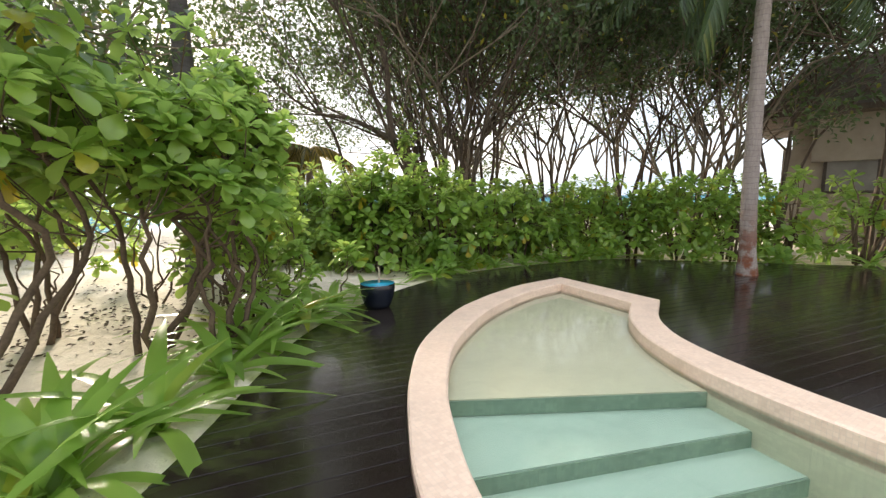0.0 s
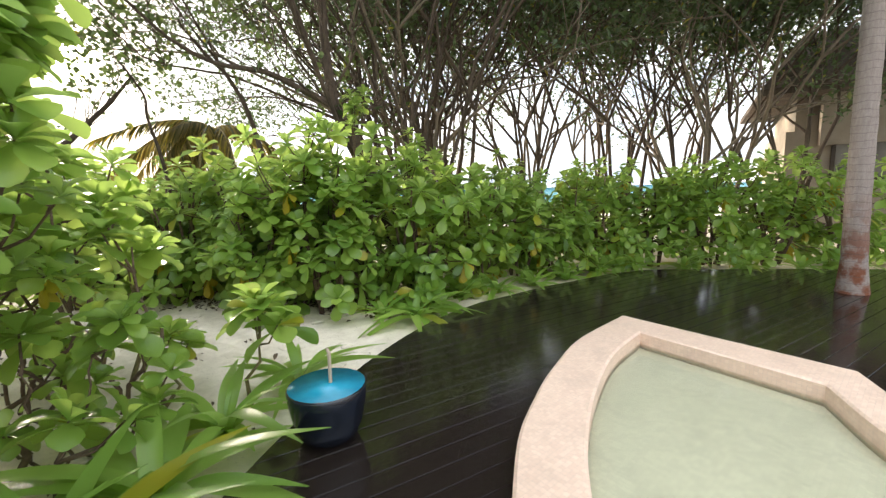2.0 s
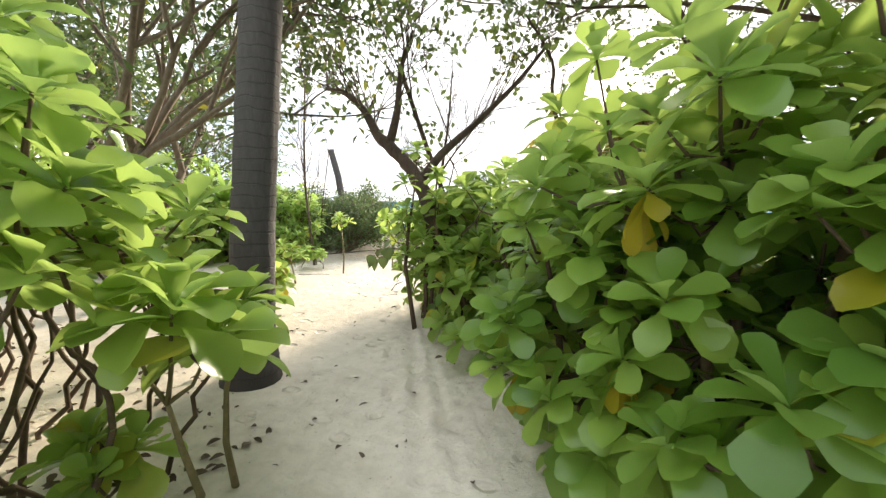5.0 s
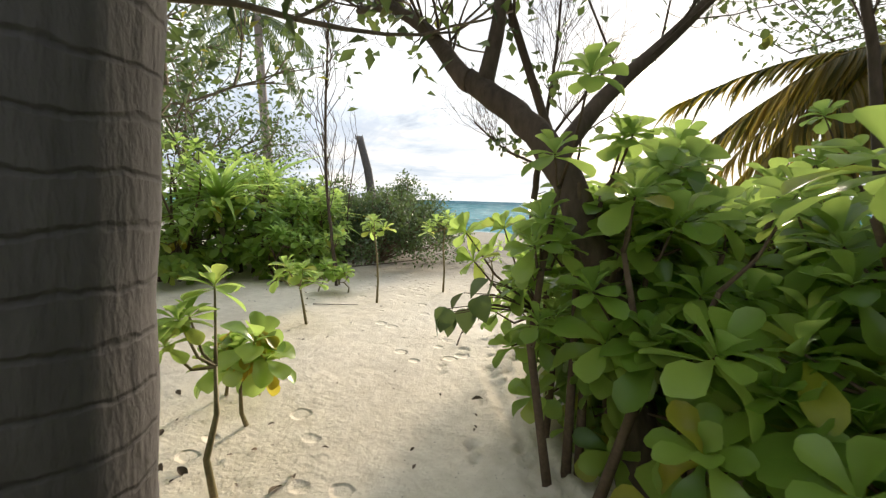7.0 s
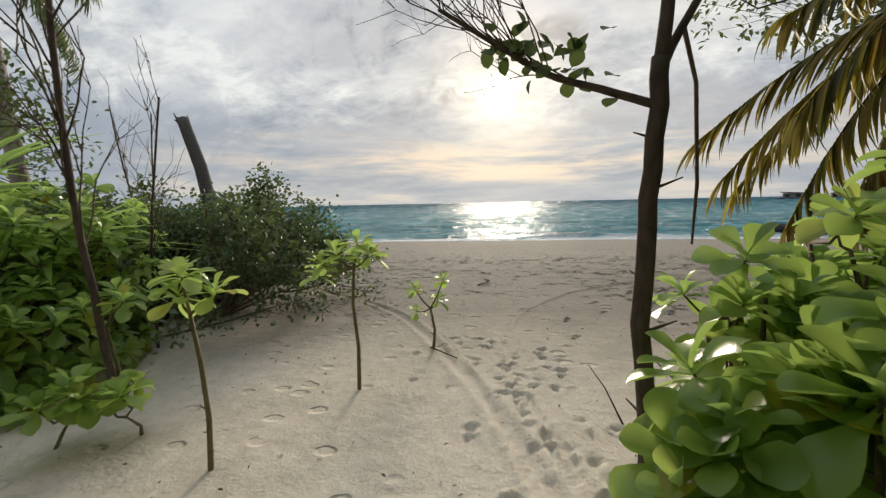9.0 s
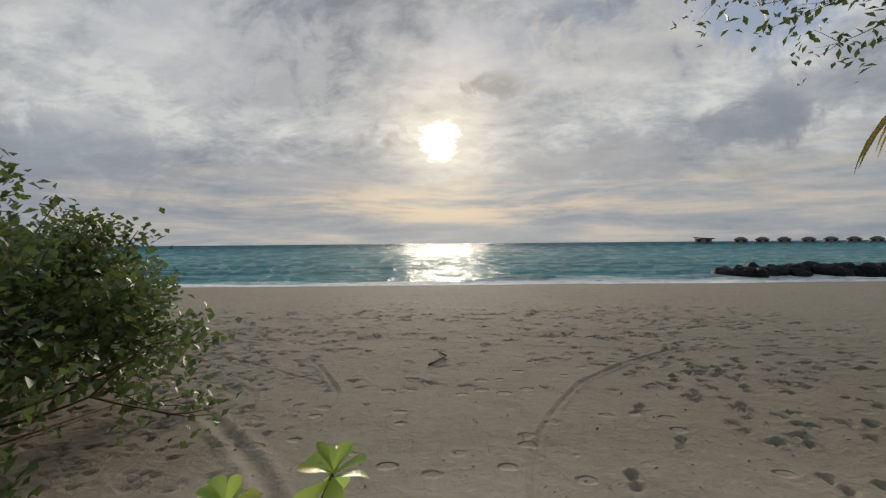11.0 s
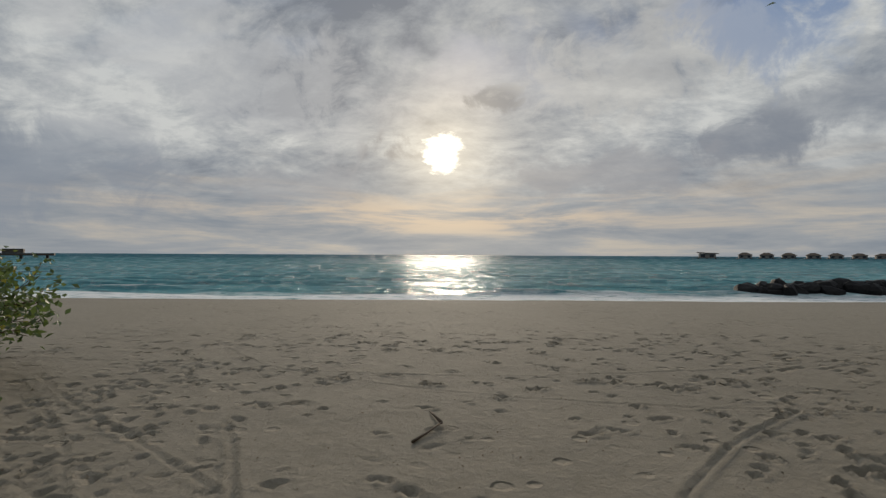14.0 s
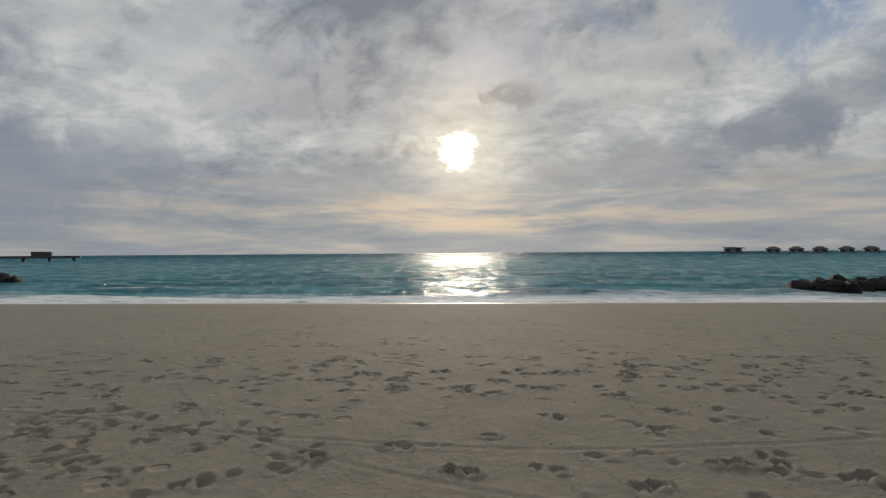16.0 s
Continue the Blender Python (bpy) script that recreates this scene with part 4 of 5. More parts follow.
part("handle", g.mesh("handle", "brass_pipe"), bowl, "pale bamboo ladle handle")

# ---- palms ----
def palm(at, pts, r0, r1, mat, label, fronds=0, frond=None, seed=0, top_cap=True):
    ob = thing("coconut_palm", at, label, "palm")
    g = Geo()
    c = []
    for i in range(len(pts) - 1):
        for s in range(8):
            c.append(Vector(pts[i]).lerp(Vector(pts[i + 1]), s / 8))
    c.append(Vector(pts[-1]))
    n_ = len(c)
    rad = []
    for i in range(n_):
        z = c[i].z
        flare = 0.45 * r0 * math.exp(-max(z, 0) / 0.18)
        rad.append(r0 + (r1 - r0) * i / (n_ - 1) + flare + (0.006 if i % 2 else 0))
    g.tube(c, rad, 16)
    part("trunk", g.mesh("trunk", mat), ob)
    r = random.Random(seed)
    for i in range(fronds):
        m = Matrix.Translation(c[-1]) @ spin(360 * i / fronds + r.uniform(-12, 12), r.uniform(-50, 45), r.uniform(-20, 20)) @ Matrix.Scale(r.uniform(0.85, 1.1), 4)
        part("frond", frond, ob, at=m)
    return ob


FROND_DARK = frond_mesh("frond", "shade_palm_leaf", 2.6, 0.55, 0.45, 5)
FROND_GOLD = frond_mesh("frond", "palm_leaf", 1.6, 0.58, 1.3, 6, 64)
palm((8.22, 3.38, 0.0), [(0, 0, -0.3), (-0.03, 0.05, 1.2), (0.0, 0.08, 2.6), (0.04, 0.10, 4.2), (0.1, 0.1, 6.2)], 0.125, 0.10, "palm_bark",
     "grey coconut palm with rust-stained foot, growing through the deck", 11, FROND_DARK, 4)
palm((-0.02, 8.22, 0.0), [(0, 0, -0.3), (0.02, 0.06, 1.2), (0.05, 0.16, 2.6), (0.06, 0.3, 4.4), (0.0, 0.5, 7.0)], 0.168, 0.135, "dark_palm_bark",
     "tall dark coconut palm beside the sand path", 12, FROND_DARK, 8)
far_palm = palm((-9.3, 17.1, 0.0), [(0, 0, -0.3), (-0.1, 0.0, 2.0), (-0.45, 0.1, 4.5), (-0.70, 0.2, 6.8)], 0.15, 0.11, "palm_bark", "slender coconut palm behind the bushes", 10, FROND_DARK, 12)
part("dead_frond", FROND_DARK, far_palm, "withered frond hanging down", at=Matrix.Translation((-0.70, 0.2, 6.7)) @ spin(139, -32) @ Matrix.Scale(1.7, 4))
# broken palm
st = thing("palm_stump", (-5.75, 17.6, 0.0), "broken leaning palm trunk with splintered top", "stump")
g = Geo()
g.tube([(0, 0, -0.2), (-0.15, 0.03, 1.0), (-0.42, 0.08, 2.2), (-0.72, 0.13, 3.0), (-0.76, 0.14, 3.1)], [0.15, 0.125, 0.115, 0.105, 0.115], 12)
part("trunk", g.mesh("trunk", "dark_palm_bark"), st)
g = Geo()
for k in range(9):
    a = k * 0.7
    p = Vector((-0.75 + 0.09 * math.cos(a), 0.14 + 0.09 * math.sin(a), 3.05))
    g.tube([p, p + Vector((0.02 * math.cos(a) - 0.05, 0.02 * math.sin(a), 0.10 + 0.06 * math.sin(k * 2.3)))], [0.022, 0.006], 4)
part("splinter", g.mesh("splinter", "bark", False), st, "torn fibres at the break")

# young palm to the right of the path, with yellowing fronds
yp = thing("young_palm", (3.5, 14.5, -0.04), "young coconut palm with yellowing drooping fronds", "palm")
g = Geo()
g.tube([(0, 0, -0.1), (0, 0, 1.0), (-0.02, 0, 3.15)], [0.17, 0.13, 0.10], 12)
part("trunk", g.mesh("trunk", "palm_bark"), yp)
for a, t_, ro in ((100, 4, 10), (78, 12, -15), (122, 8, 20), (160, 20, 0), (40, 10, 10), (-20, 30, 0), (-80, 25, 5), (-140, 25, 0), (95, 22, 15), (190, 12, -10), (140, -6, 0), (66, -4, 0), (110, -10, 20), (86, 34, 30), (58, 26, 0), (130, 30, 0)):
    part("frond", FROND_GOLD, yp, at=Matrix.Translation((0, 0, 3.1)) @ spin(a, t_, ro))

# ---- trees by the path ----
def limb(g, tips, pts, r0, r1, r, depth=2, sides=9, twigs=5, length=0.8, twig_g=None):
    ctrl = [Vector((*p,)) for p in pts]
    pts = []
    for i in range(len(ctrl) - 1):
        p = [ctrl[min(max(i + j, 0), len(ctrl) - 1)] for j in (-1, 0, 1, 2)]
        for s in (0, 0.25, 0.5, 0.75):
            pts.append(0.5 * (2 * p[1] + (p[2] - p[0]) * s + (2 * p[0] - 5 * p[1] + 4 * p[2] - p[3]) * s * s + (3 * p[1] - p[0] - 3 * p[2] + p[3]) * s**3)
                       + Vector((r.gauss(0, 0.12 * r1), r.gauss(0, 0.12 * r1), 0)))
    pts.append(ctrl[-1])
    n_ = len(pts)
    g.tube(pts, [r0 + (r1 - r0) * i / (n_ - 1) for i in range(n_)], sides)
    for k in range(twigs):
        f = r.uniform(0.3, 1.0) * (n_ - 1)
        a = min(int(f), n_ - 2)
        p = pts[a].lerp(pts[a + 1], f - a)
        d = ((pts[a + 1] - pts[a]).normalized() + Vector((r.uniform(-0.8, 0.8), r.uniform(-0.8, 0.8), r.uniform(0.1, 0.9)))).normalized()
        grow(twig_g or g, tips, p, d, length * r.uniform(0.6, 1.2), r1 * 0.45, depth, r, 34, 0.1, (2, 3), 0.72, 5, 0.16)


def hanging_leaves(tips, count, r, mat="bush_leaf", size=0.10):
    g = Geo()
    for p, d in r.sample(tips, min(count, len(tips))):
        for _ in range(r.randint(2, 5)):
            m = Matrix.Translation(p + Vector((r.gauss(0, 0.05), r.gauss(0, 0.05), r.gauss(0, 0.05)))) @ spin(r.uniform(0, 360), r.uniform(-80, 30), r.uniform(-40, 40))
            g.leaf(m, size * r.uniform(0.7, 1.2), size * 0.8, ROUND, 0.2, 0.25)
    return g.mesh("crown", mat)


r = random.Random(77)
vt = thing("forked_tree", (-0.1, 0.0, 0.0), "dark leaning tree with wide fork and sparse leaves", "tree")
g, tips = Geo(), []
limb(g, tips, [(1.17, 10.05, -0.15), (0.99, 10.11, 0.70), (0.77, 10.18, 1.27), (0.51, 10.26, 1.72), (0.25, 10.36, 1.95), (-0.06, 10.48, 2.17)], 0.10, 0.07, r, twigs=0, sides=12)
limb(g, tips, [(-0.02, 10.46, 2.15), (-0.11, 10.49, 2.21), (-0.46, 10.71, 2.59), (-0.90, 10.89, 2.90), (-1.43, 11.15, 3.07)], 0.078, 0.025, r, 3, twigs=24, length=0.9)
limb(g, tips, [(0.56, 10.24, 1.59), (0.76, 10.49, 1.97), (1.08, 10.80, 2.37), (1.48, 11.06, 2.85), (1.83, 11.24, 3.34)], 0.06, 0.018, r, 3, twigs=14, length=0.9)
limb(g, tips, [(0.07, 10.43, 2.06), (0.11, 10.58, 2.54), (0.03, 10.80, 3.07), (0.16, 10.89, 3.60)], 0.06, 0.02, r, 3, twigs=8, length=0.8)
limb(g, tips, [(0.64, 11.22, -0.15), (0.58, 11.2, 0.8), (0.49, 11.2, 1.5), (0.2, 11.15, 2.3), (-0.12, 11.1, 3.2)], 0.042, 0.03, r, 3, twigs=6, length=0.8)
part("trunk", g.mesh("trunk", "bark"), vt)
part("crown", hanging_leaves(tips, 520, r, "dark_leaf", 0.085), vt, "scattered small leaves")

r = random.Random(31)
t2 = thing("slim_tree", (0.0, 0.0, 0.0), "slim dark tree with bare twigs and a few round leaves", "tree")
g, tips = Geo(), []
limb(g, tips, [(-0.02, 12.26, -0.15), (-0.06, 12.22, 0.5), (-0.10, 12.2, 1.1), (-0.08, 12.2, 1.55), (-0.06, 12.22, 1.95)], 0.037, 0.032, r, twigs=0, sides=10)
limb(g, tips, [(-0.06, 12.22, 1.93), (-0.02, 12.25, 2.3), (0.02, 12.3, 2.8), (0.04, 12.35, 3.5)], 0.027, 0.011, r, 2, twigs=22, length=0.6)
limb(g, tips, [(-0.06, 12.22, 1.90), (0.06, 12.3, 2.12), (0.25, 12.4, 2.4), (0.5, 12.5, 2.75)], 0.018, 0.010, r, 2, twigs=20, length=0.5)
limb(g, tips, [(-0.07, 12.21, 1.78), (-0.25, 12.27, 1.86), (-0.45, 12.34, 1.95), (-0.65, 12.4, 2.1), (-0.9, 12.5, 2.3)], 0.017, 0.009, r, 2, twigs=21, length=0.5)
low_tips = [(Vector((-0.26 - 0.032 * k, 12.28 + 0.01 * k, 1.93 + 0.012 * k + 0.03 * (k % 3))), Vector((0, 0, 1))) for k in range(13)]
for k in range(8):
    z = 0.4 + 0.18 * k
    a = k * 2.1
    g.tube([(-0.07, 12.21, z), (-0.07 + 0.10 * math.cos(a), 12.21 + 0.10 * math.sin(a), z + 0.04)], [0.008, 0.003], 4)
part("trunk", g.mesh("trunk", "bark"), t2)
part("crown", hanging_leaves(low_tips, 13, r, "dark_leaf", 0.075), t2, "cluster of round leaves")
g = Geo()
g.tube([(0.05, 12.32, 2.1), (0.14, 12.4, 1.9), (0.17, 12.42, 1.5), (0.16, 12.42, 1.25)], [0.010, 0.009, 0.008, 0.005], 5)
part("hanging_twig", g.mesh("hanging_twig", "twig"), t2)

r = random.Random(53)
dt = thing("dead_sapling", (-3.44, 13.12, -0.02), "thin leafless sapling with fine bare twigs", "tree")
g, tips = Geo(), []
limb(g, tips, [(0, 0, -0.1), (-0.12, 0.02, 0.7), (-0.26, 0.06, 1.6), (-0.30, 0.08, 2.6), (-0.28, 0.1, 3.4), (-0.25, 0.1, 4.2)], 0.028, 0.018, r, 2, 7, 30, 0.6, fine := Geo())
part("trunk", g.mesh("trunk", "bark"), dt)
part("twig", fine.mesh("twig", "bark"), dt, "fine bare twigs", kind="stuff")
for x, y, top, lean_x in ((-4.3, 14.4, 2.6, 0.25), (-5.9, 16.2, 2.9, 0.1), (-6.4, 16.4, 3.1, -0.3)):
    ds = thing("dead_sapling", (x, y, -0.03), "thin leafless sapling among the beach bushes", "tree")
    g, tips = Geo(), []
    limb(g, tips, [(0, 0, -0.1), (0.04, 0, top * 0.4), (lean_x * 0.5, 0.03, top * 0.7), (lean_x, 0.05, top)], 0.014, 0.010, r, 1, 6, 9, 0.5, fine := Geo())
    part("trunk", g.mesh("trunk", "bark"), ds)
    part("twig", fine.mesh("twig", "bark"), ds, "fine bare twigs", kind="stuff")

# ---- thicket behind the hedge ----
THICKET = [(12.4, 6.4, 6.0, 4), (13.2, 4.9, 6.5, 4), (5.7, 9.4, 7.5, 8), (6.9, 10.2, 7.0, 7), (8.2, 10.8, 7.5, 5), (9.8, 9.6, 6.5, 5), (11.2, 10.9, 7.5, 6), (12.4, 8.4, 6.5, 5), (13.2, 6.9, 7.0, 4), (14.0, 10.0, 8.0, 5),
           (7.2, 11.6, 7.5, 6), (8.6, 13.5, 8.0, 6), (10.5, 14.2, 8.0, 5), (14.0, 3.0, 7.5, 4), (13.8, 0.4, 7.5, 4), (13.0, -3.0, 7.5, 4), (16.6, 8.8, 8, 5), (17.5, 2.5, 8, 4)]
for k, (x, y, hgt, stems) in enumerate(THICKET):
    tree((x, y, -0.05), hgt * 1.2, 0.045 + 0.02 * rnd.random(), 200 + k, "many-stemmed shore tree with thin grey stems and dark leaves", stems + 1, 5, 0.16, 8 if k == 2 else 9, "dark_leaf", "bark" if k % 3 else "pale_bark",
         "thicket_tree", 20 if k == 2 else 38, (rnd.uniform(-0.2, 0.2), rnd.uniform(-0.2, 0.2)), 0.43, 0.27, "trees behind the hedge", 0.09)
# sparse leaning tree in front of the bright sky
r = random.Random(91)
lt = thing("leaning_tree", (0, 0, 0), "leaning shore tree with open crooked limbs", "tree")
g, tips = Geo(), []
limb(g, tips, [(4.75, 8.35, -0.1), (4.60, 8.43, 0.9), (4.41, 8.53, 1.67), (4.18, 8.66, 2.32), (3.97, 8.77, 2.78), (3.90, 8.80, 3.34), (3.88, 8.85, 4.3), (3.7, 9.0, 5.4)], 0.115, 0.05, r, 3, twigs=11, length=0.9)
limb(g, tips, [(4.02, 8.74, 2.68), (3.54, 9.06, 2.99), (3.15, 9.30, 3.21), (2.60, 9.65, 3.32), (2.10, 9.93, 3.64), (1.6, 10.2, 4.2)], 0.055, 0.018, r, 3, twigs=9, length=0.9)
limb(g, tips, [(3.55, 10.3, -0.1), (3.45, 10.35, 1.4), (3.25, 10.42, 2.67), (2.96, 10.49, 3.36), (2.71, 10.54, 3.63), (2.37, 10.6, 4.1)], 0.05, 0.018, r, 3, twigs=9, length=0.9)
limb(g, tips, [(2.2, 10.9, -0.1), (2.08, 10.92, 1.2), (1.97, 10.94, 2.07), (1.85, 10.95, 2.68), (1.83, 10.95, 3.05), (1.51, 10.96, 3.6)], 0.035, 0.014, r, 2, twigs=8, length=0.7)
part("trunk", g.mesh("trunk", "bark"), lt)
part("crown", hanging_leaves(tips, 110, r, "bush_leaf", 0.09), lt)

# ---- house among the trees ----
house = thing("villa", (18.2, 2.75, 0.0), "beige rendered villa with brown pitched roof", "house")
mh = Matrix.Rotation(radians(-72), 4, "Z")
g = Geo()
for c_, s_ in (((0, 0, 1.35), (7.0, 4.0, 2.7)), ((-1.9, -2.1, 3.1), (1.9, 0.3, 1.6)), ((0, 0, 3.2), (6.6, 3.6, 1.2))):
    g.box(c_, s_, mh)
part("wall", g.mesh("wall", "concrete_wall", False), house)
g = Geo()
g.v = [tuple(mh @ Vector(q)) for q in ((-4.2, -2.9, 3.7), (4.2, -2.9, 3.7), (4.2, 2.9, 3.7), (-4.2, 2.9, 3.7), (-3.0, 0, 5.6), (3.0, 0, 5.6), (-4.2, -2.9, 3.55), (4.2, -2.9, 3.55), (4.2, 2.9, 3.55), (-4.2, 2.9, 3.55))]
g.f = [(0, 1, 5, 4), (1, 2, 5), (2, 3, 4, 5), (3, 0, 4), (6, 9, 8, 7), (0, 6, 7, 1), (1, 7, 8, 2), (2, 8, 9, 3), (3, 9, 6, 0)]
part("roof", g.mesh("roof", "thatch", False), house, "brown shingle roof")
for wx in (-2.0, 0.6, 2.4):
    win = Geo()
    win.box((wx, -2.03, 1.9), (1.15, 0.1, 1.0), mh)
    wn = part("window", win.mesh("window", "dark_wood", False), house)
    win = Geo()
    win.box((wx, -2.085, 1.9), (1.0, 0.02, 0.85), mh)
    part("pane", win.mesh("pane", "villa_wall", False), wn)

# ---- naupaka hedge round the deck ----
HEDGE = [(0.85, 10.6, 1.7, 0.55), (1.35, 10.15, 1.6, 0.75), (1.95, 9.65, 1.75, 0.8), (2.6, 9.1, 1.95, 0.85), (3.15, 8.3, 2.15, 0.85), (3.6, 7.7, 2.0, 0.8), (4.5, 7.4, 1.75, 0.85), (5.5, 7.35, 1.65, 0.85),
         (6.4, 7.25, 1.65, 0.85), (7.3, 7.1, 1.65, 0.85), (8.2, 6.8, 1.7, 0.85), (9.0, 6.15, 1.7, 0.85), (9.7, 5.4, 1.75, 0.85), (10.4, 4.65, 1.75, 0.85), (11.1, 3.85, 1.8, 0.85), (11.9, 2.8, 1.8, 0.9),
         (12.6, 1.7, 1.8, 0.9), (13.0, 0.4, 1.8, 0.9), (4.1, 8.5, 2.0, 0.8), (5.2, 8.2, 1.8, 0.8), (7.0, 8.0, 1.8, 0.85), (9.0, 7.3, 1.8, 0.85), (2.3, 10.5, 1.7, 0.8), (3.1, 10.0, 1.9, 0.8)]
for k, (x, y, hh_, sp) in enumerate(HEDGE):
    hh_ *= 1.0 if k < 2 else 1.17 if k < 8 else 1.1 if k < 12 else 1.22
    shrub((x, y, -0.03), hh_, sp, 62 if k < 8 else 84 if k < 14 else 56, "dense naupaka shrub with glossy spoon-shaped green leaves", seed=300 + k, group="hedge round the deck", bare=0.02, stems=6, size=1.62 if 3 < k < 8 else 1.45, low=-1.0)
# tall shoots above the hedge
for k, (x, y, hh_) in enumerate(((4.59, 7.7, 2.5), (3.95, 8.1, 2.9))):
    shrub((x, y, -0.03), hh_, 0.22, 7, "tall single naupaka shoot with a leafy tip", seed=340 + k, stems=1, bare=0.75)

# ---- shrubs on the inland side of the path ----
LEFT = [(0.1, 4.5, 2.45, 0.62, 52, 0.5, 1.15), (-0.45, 4.8, 3.1, 1.15, 92, 0.42, 1.3), (-1.4, 5.8, 3.0, 1.1, 66, 0.42, 1.25), (-1.5, 3.8, 3.2, 1.15, 80, 0.42, 1.3), (0.3, 5.9, 1.6, 0.65, 40, 0.25, 1.0), (0.85, 5.65, 1.05, 0.42, 14, 0.15, 1.0),
        (0.5, 7.0, 1.6, 0.5, 18, 0.5, 1.1), (-0.6, 7.2, 2.3, 0.8, 36, 0.5, 1.1), (-1.7, 7.4, 2.0, 0.9, 40, 0.35, 1.0), (-2.3, 5.2, 2.6, 1.0, 60, 0.3, 1.1), (0.52, 5.35, 3.0, 0.5, 66, 0.45, 1.2), (0.9, 6.45, 2.05, 0.42, 13, 0.5, 1.25), (0.2, 6.7, 2.4, 0.6, 16, 0.55, 1.2)]
for k, (x, y, hh_, sp, cnt, bare, sz) in enumerate(LEFT):
    shrub((x, y, -0.03), hh_, sp, cnt, "leggy naupaka shrub with broad green leaves above bare stems", BROAD, 400 + k, sz, 4, bare, bark="twig", crook=0.19 * hh_, thick=0.9 if k < 4 else 0.55)
# low shoots close to the path
for k, (x, y, hh_, sz) in enumerate(((1.75, 5.76, 0.72, 1.5),  (0.8, 7.3, 0.95, 1.2), (1.35, 6.35, 0.45, 1.1), (0.75, 6.75, 0.5, 1.0), (-1.15, 9.55, 0.62, 1.1), (-0.9, 9.12, 0.95, 0.85), (-1.6, 9.75, 0.4, 0.9), (-3.25, 12.6, 0.42, 1.0), (-3.05, 12.75, 0.3, 0.9), (1.18, 6.75, 1.15, 1.3))):
    sh = shrub((x, y, -0.02), hh_, 0.16, 4, "young naupaka shoot with a rosette of broad leaves", BROAD, 430 + k, sz, 1, 0.8, single="broad", name="naupaka_shoot", yellow=0.9 if k == 4 else 0.4 if k == 5 else 0.05, bark="green_stem", lean=(0.06, 0.0))
    for dx, dz in ((-0.06, 0.0), (0.08, -0.06), (0.16, 0.04)) if k == 4 else ():
        part("withered_rosette", YELLOWS[0], sh, "yellowed hanging rosette", at=Matrix.Translation((dx, 0.0, hh_ - 0.02 + dz)) @ Matrix.Rotation(9 * dx, 4, "Z") @ Matrix.Scale(1.3, 4))

# ---- right of the path, below the forked tree ----
RIGHT = [(1.4, 10.9, 2.0, 0.8, 80, 0.12, 1.15), (1.0, 11.8, 1.95, 0.6, 50, 0.2, 1.15), (2.1, 11.7, 2.1, 0.9, 60, 0.15, 1.0), (0.8, 10.75, 1.55, 0.45, 40, 0.2, 1.1),
         (1.3, 12.7, 1.6, 0.75, 50, 0.2, 1.0), (0.55, 12.7, 1.35, 0.4, 24, 0.3, 1.1), (2.2, 12.9, 1.9, 0.9, 50, 0.2, 1.0), (1.5, 13.5, 1.35, 0.6, 34, 0.2, 1.0), (2.6, 13.6, 1.7, 0.8, 44, 0.2, 1.0)]
shrub((1.05, 10.15, -0.03), 1.75, 0.4, 22, "broad-leaved shore shrub under the forked tree", BROAD, 458, 1.2, 4, 0.2)
shrub((0.72, 9.95, -0.03), 2.05, 0.36, 22, "tall broad-leaved shore shrub in front of the forked tree", BROAD, 459, 0.85, 4, 0.3, yellow=0.0)
# long side branches that reach over the path
shrub((0.56, 10.45, -0.03), 1.6, 0.34, 16, "broad-leaved shore shrub at the foot of the forked tree", BROAD, 457, 1.15, 4, 0.3, yellow=0.0)
hb = thing("sea_hibiscus", (0.85, 10.45, -0.03), "low shrub with long side branches and heart-shaped leaves", "shrub")
r = random.Random(64)
g = Geo()
heart = Geo()
heart.leaf(Matrix.Identity(4), 0.16, 0.15, [(0.0, 0.35), (0.08, 0.75), (0.25, 1.0), (0.5, 0.86), (0.75, 0.5), (0.9, 0.2), (1.0, 0.02)], 0.3, 0.2)
HEART = heart.mesh("leaf", "dark_leaf")
g.tube([(0, 0, -0.05), (-0.1, -0.02, 0.35), (-0.3, 0.0, 0.6), (-0.45, 0.0, 0.75)], [0.022, 0.018, 0.015, 0.012], 6)
for tx, ty, tz in ((-1.08, 0.28, 1.2), (-0.95, 0.12, 1.02), (-0.8, 0.3, 1.25), (-0.75, 0.05, 0.7), (-0.6, 0.2, 1.05), (-0.55, -0.25, 0.6), (-0.4, -0.3, 0.35)):
    tip = Vector((tx, ty, tz))
    gb = Geo()
    gb.tube([(-0.45, 0.0, 0.75), Vector((-0.45, 0, 0.75)).lerp(tip, 0.55) + Vector((0, 0, -0.07)), tip], [0.011, 0.008, 0.005], 5)
    part("branch", gb.mesh("branch", "twig"), hb)
    d = Vector((tx + 0.3, ty, 0.45)).normalized().to_track_quat("Z", "Y").to_matrix().to_4x4()
    loose_leaves(hb, Matrix.Translation(tip) @ d @ Matrix.Scale(0.95, 4), r, "broad", 11)
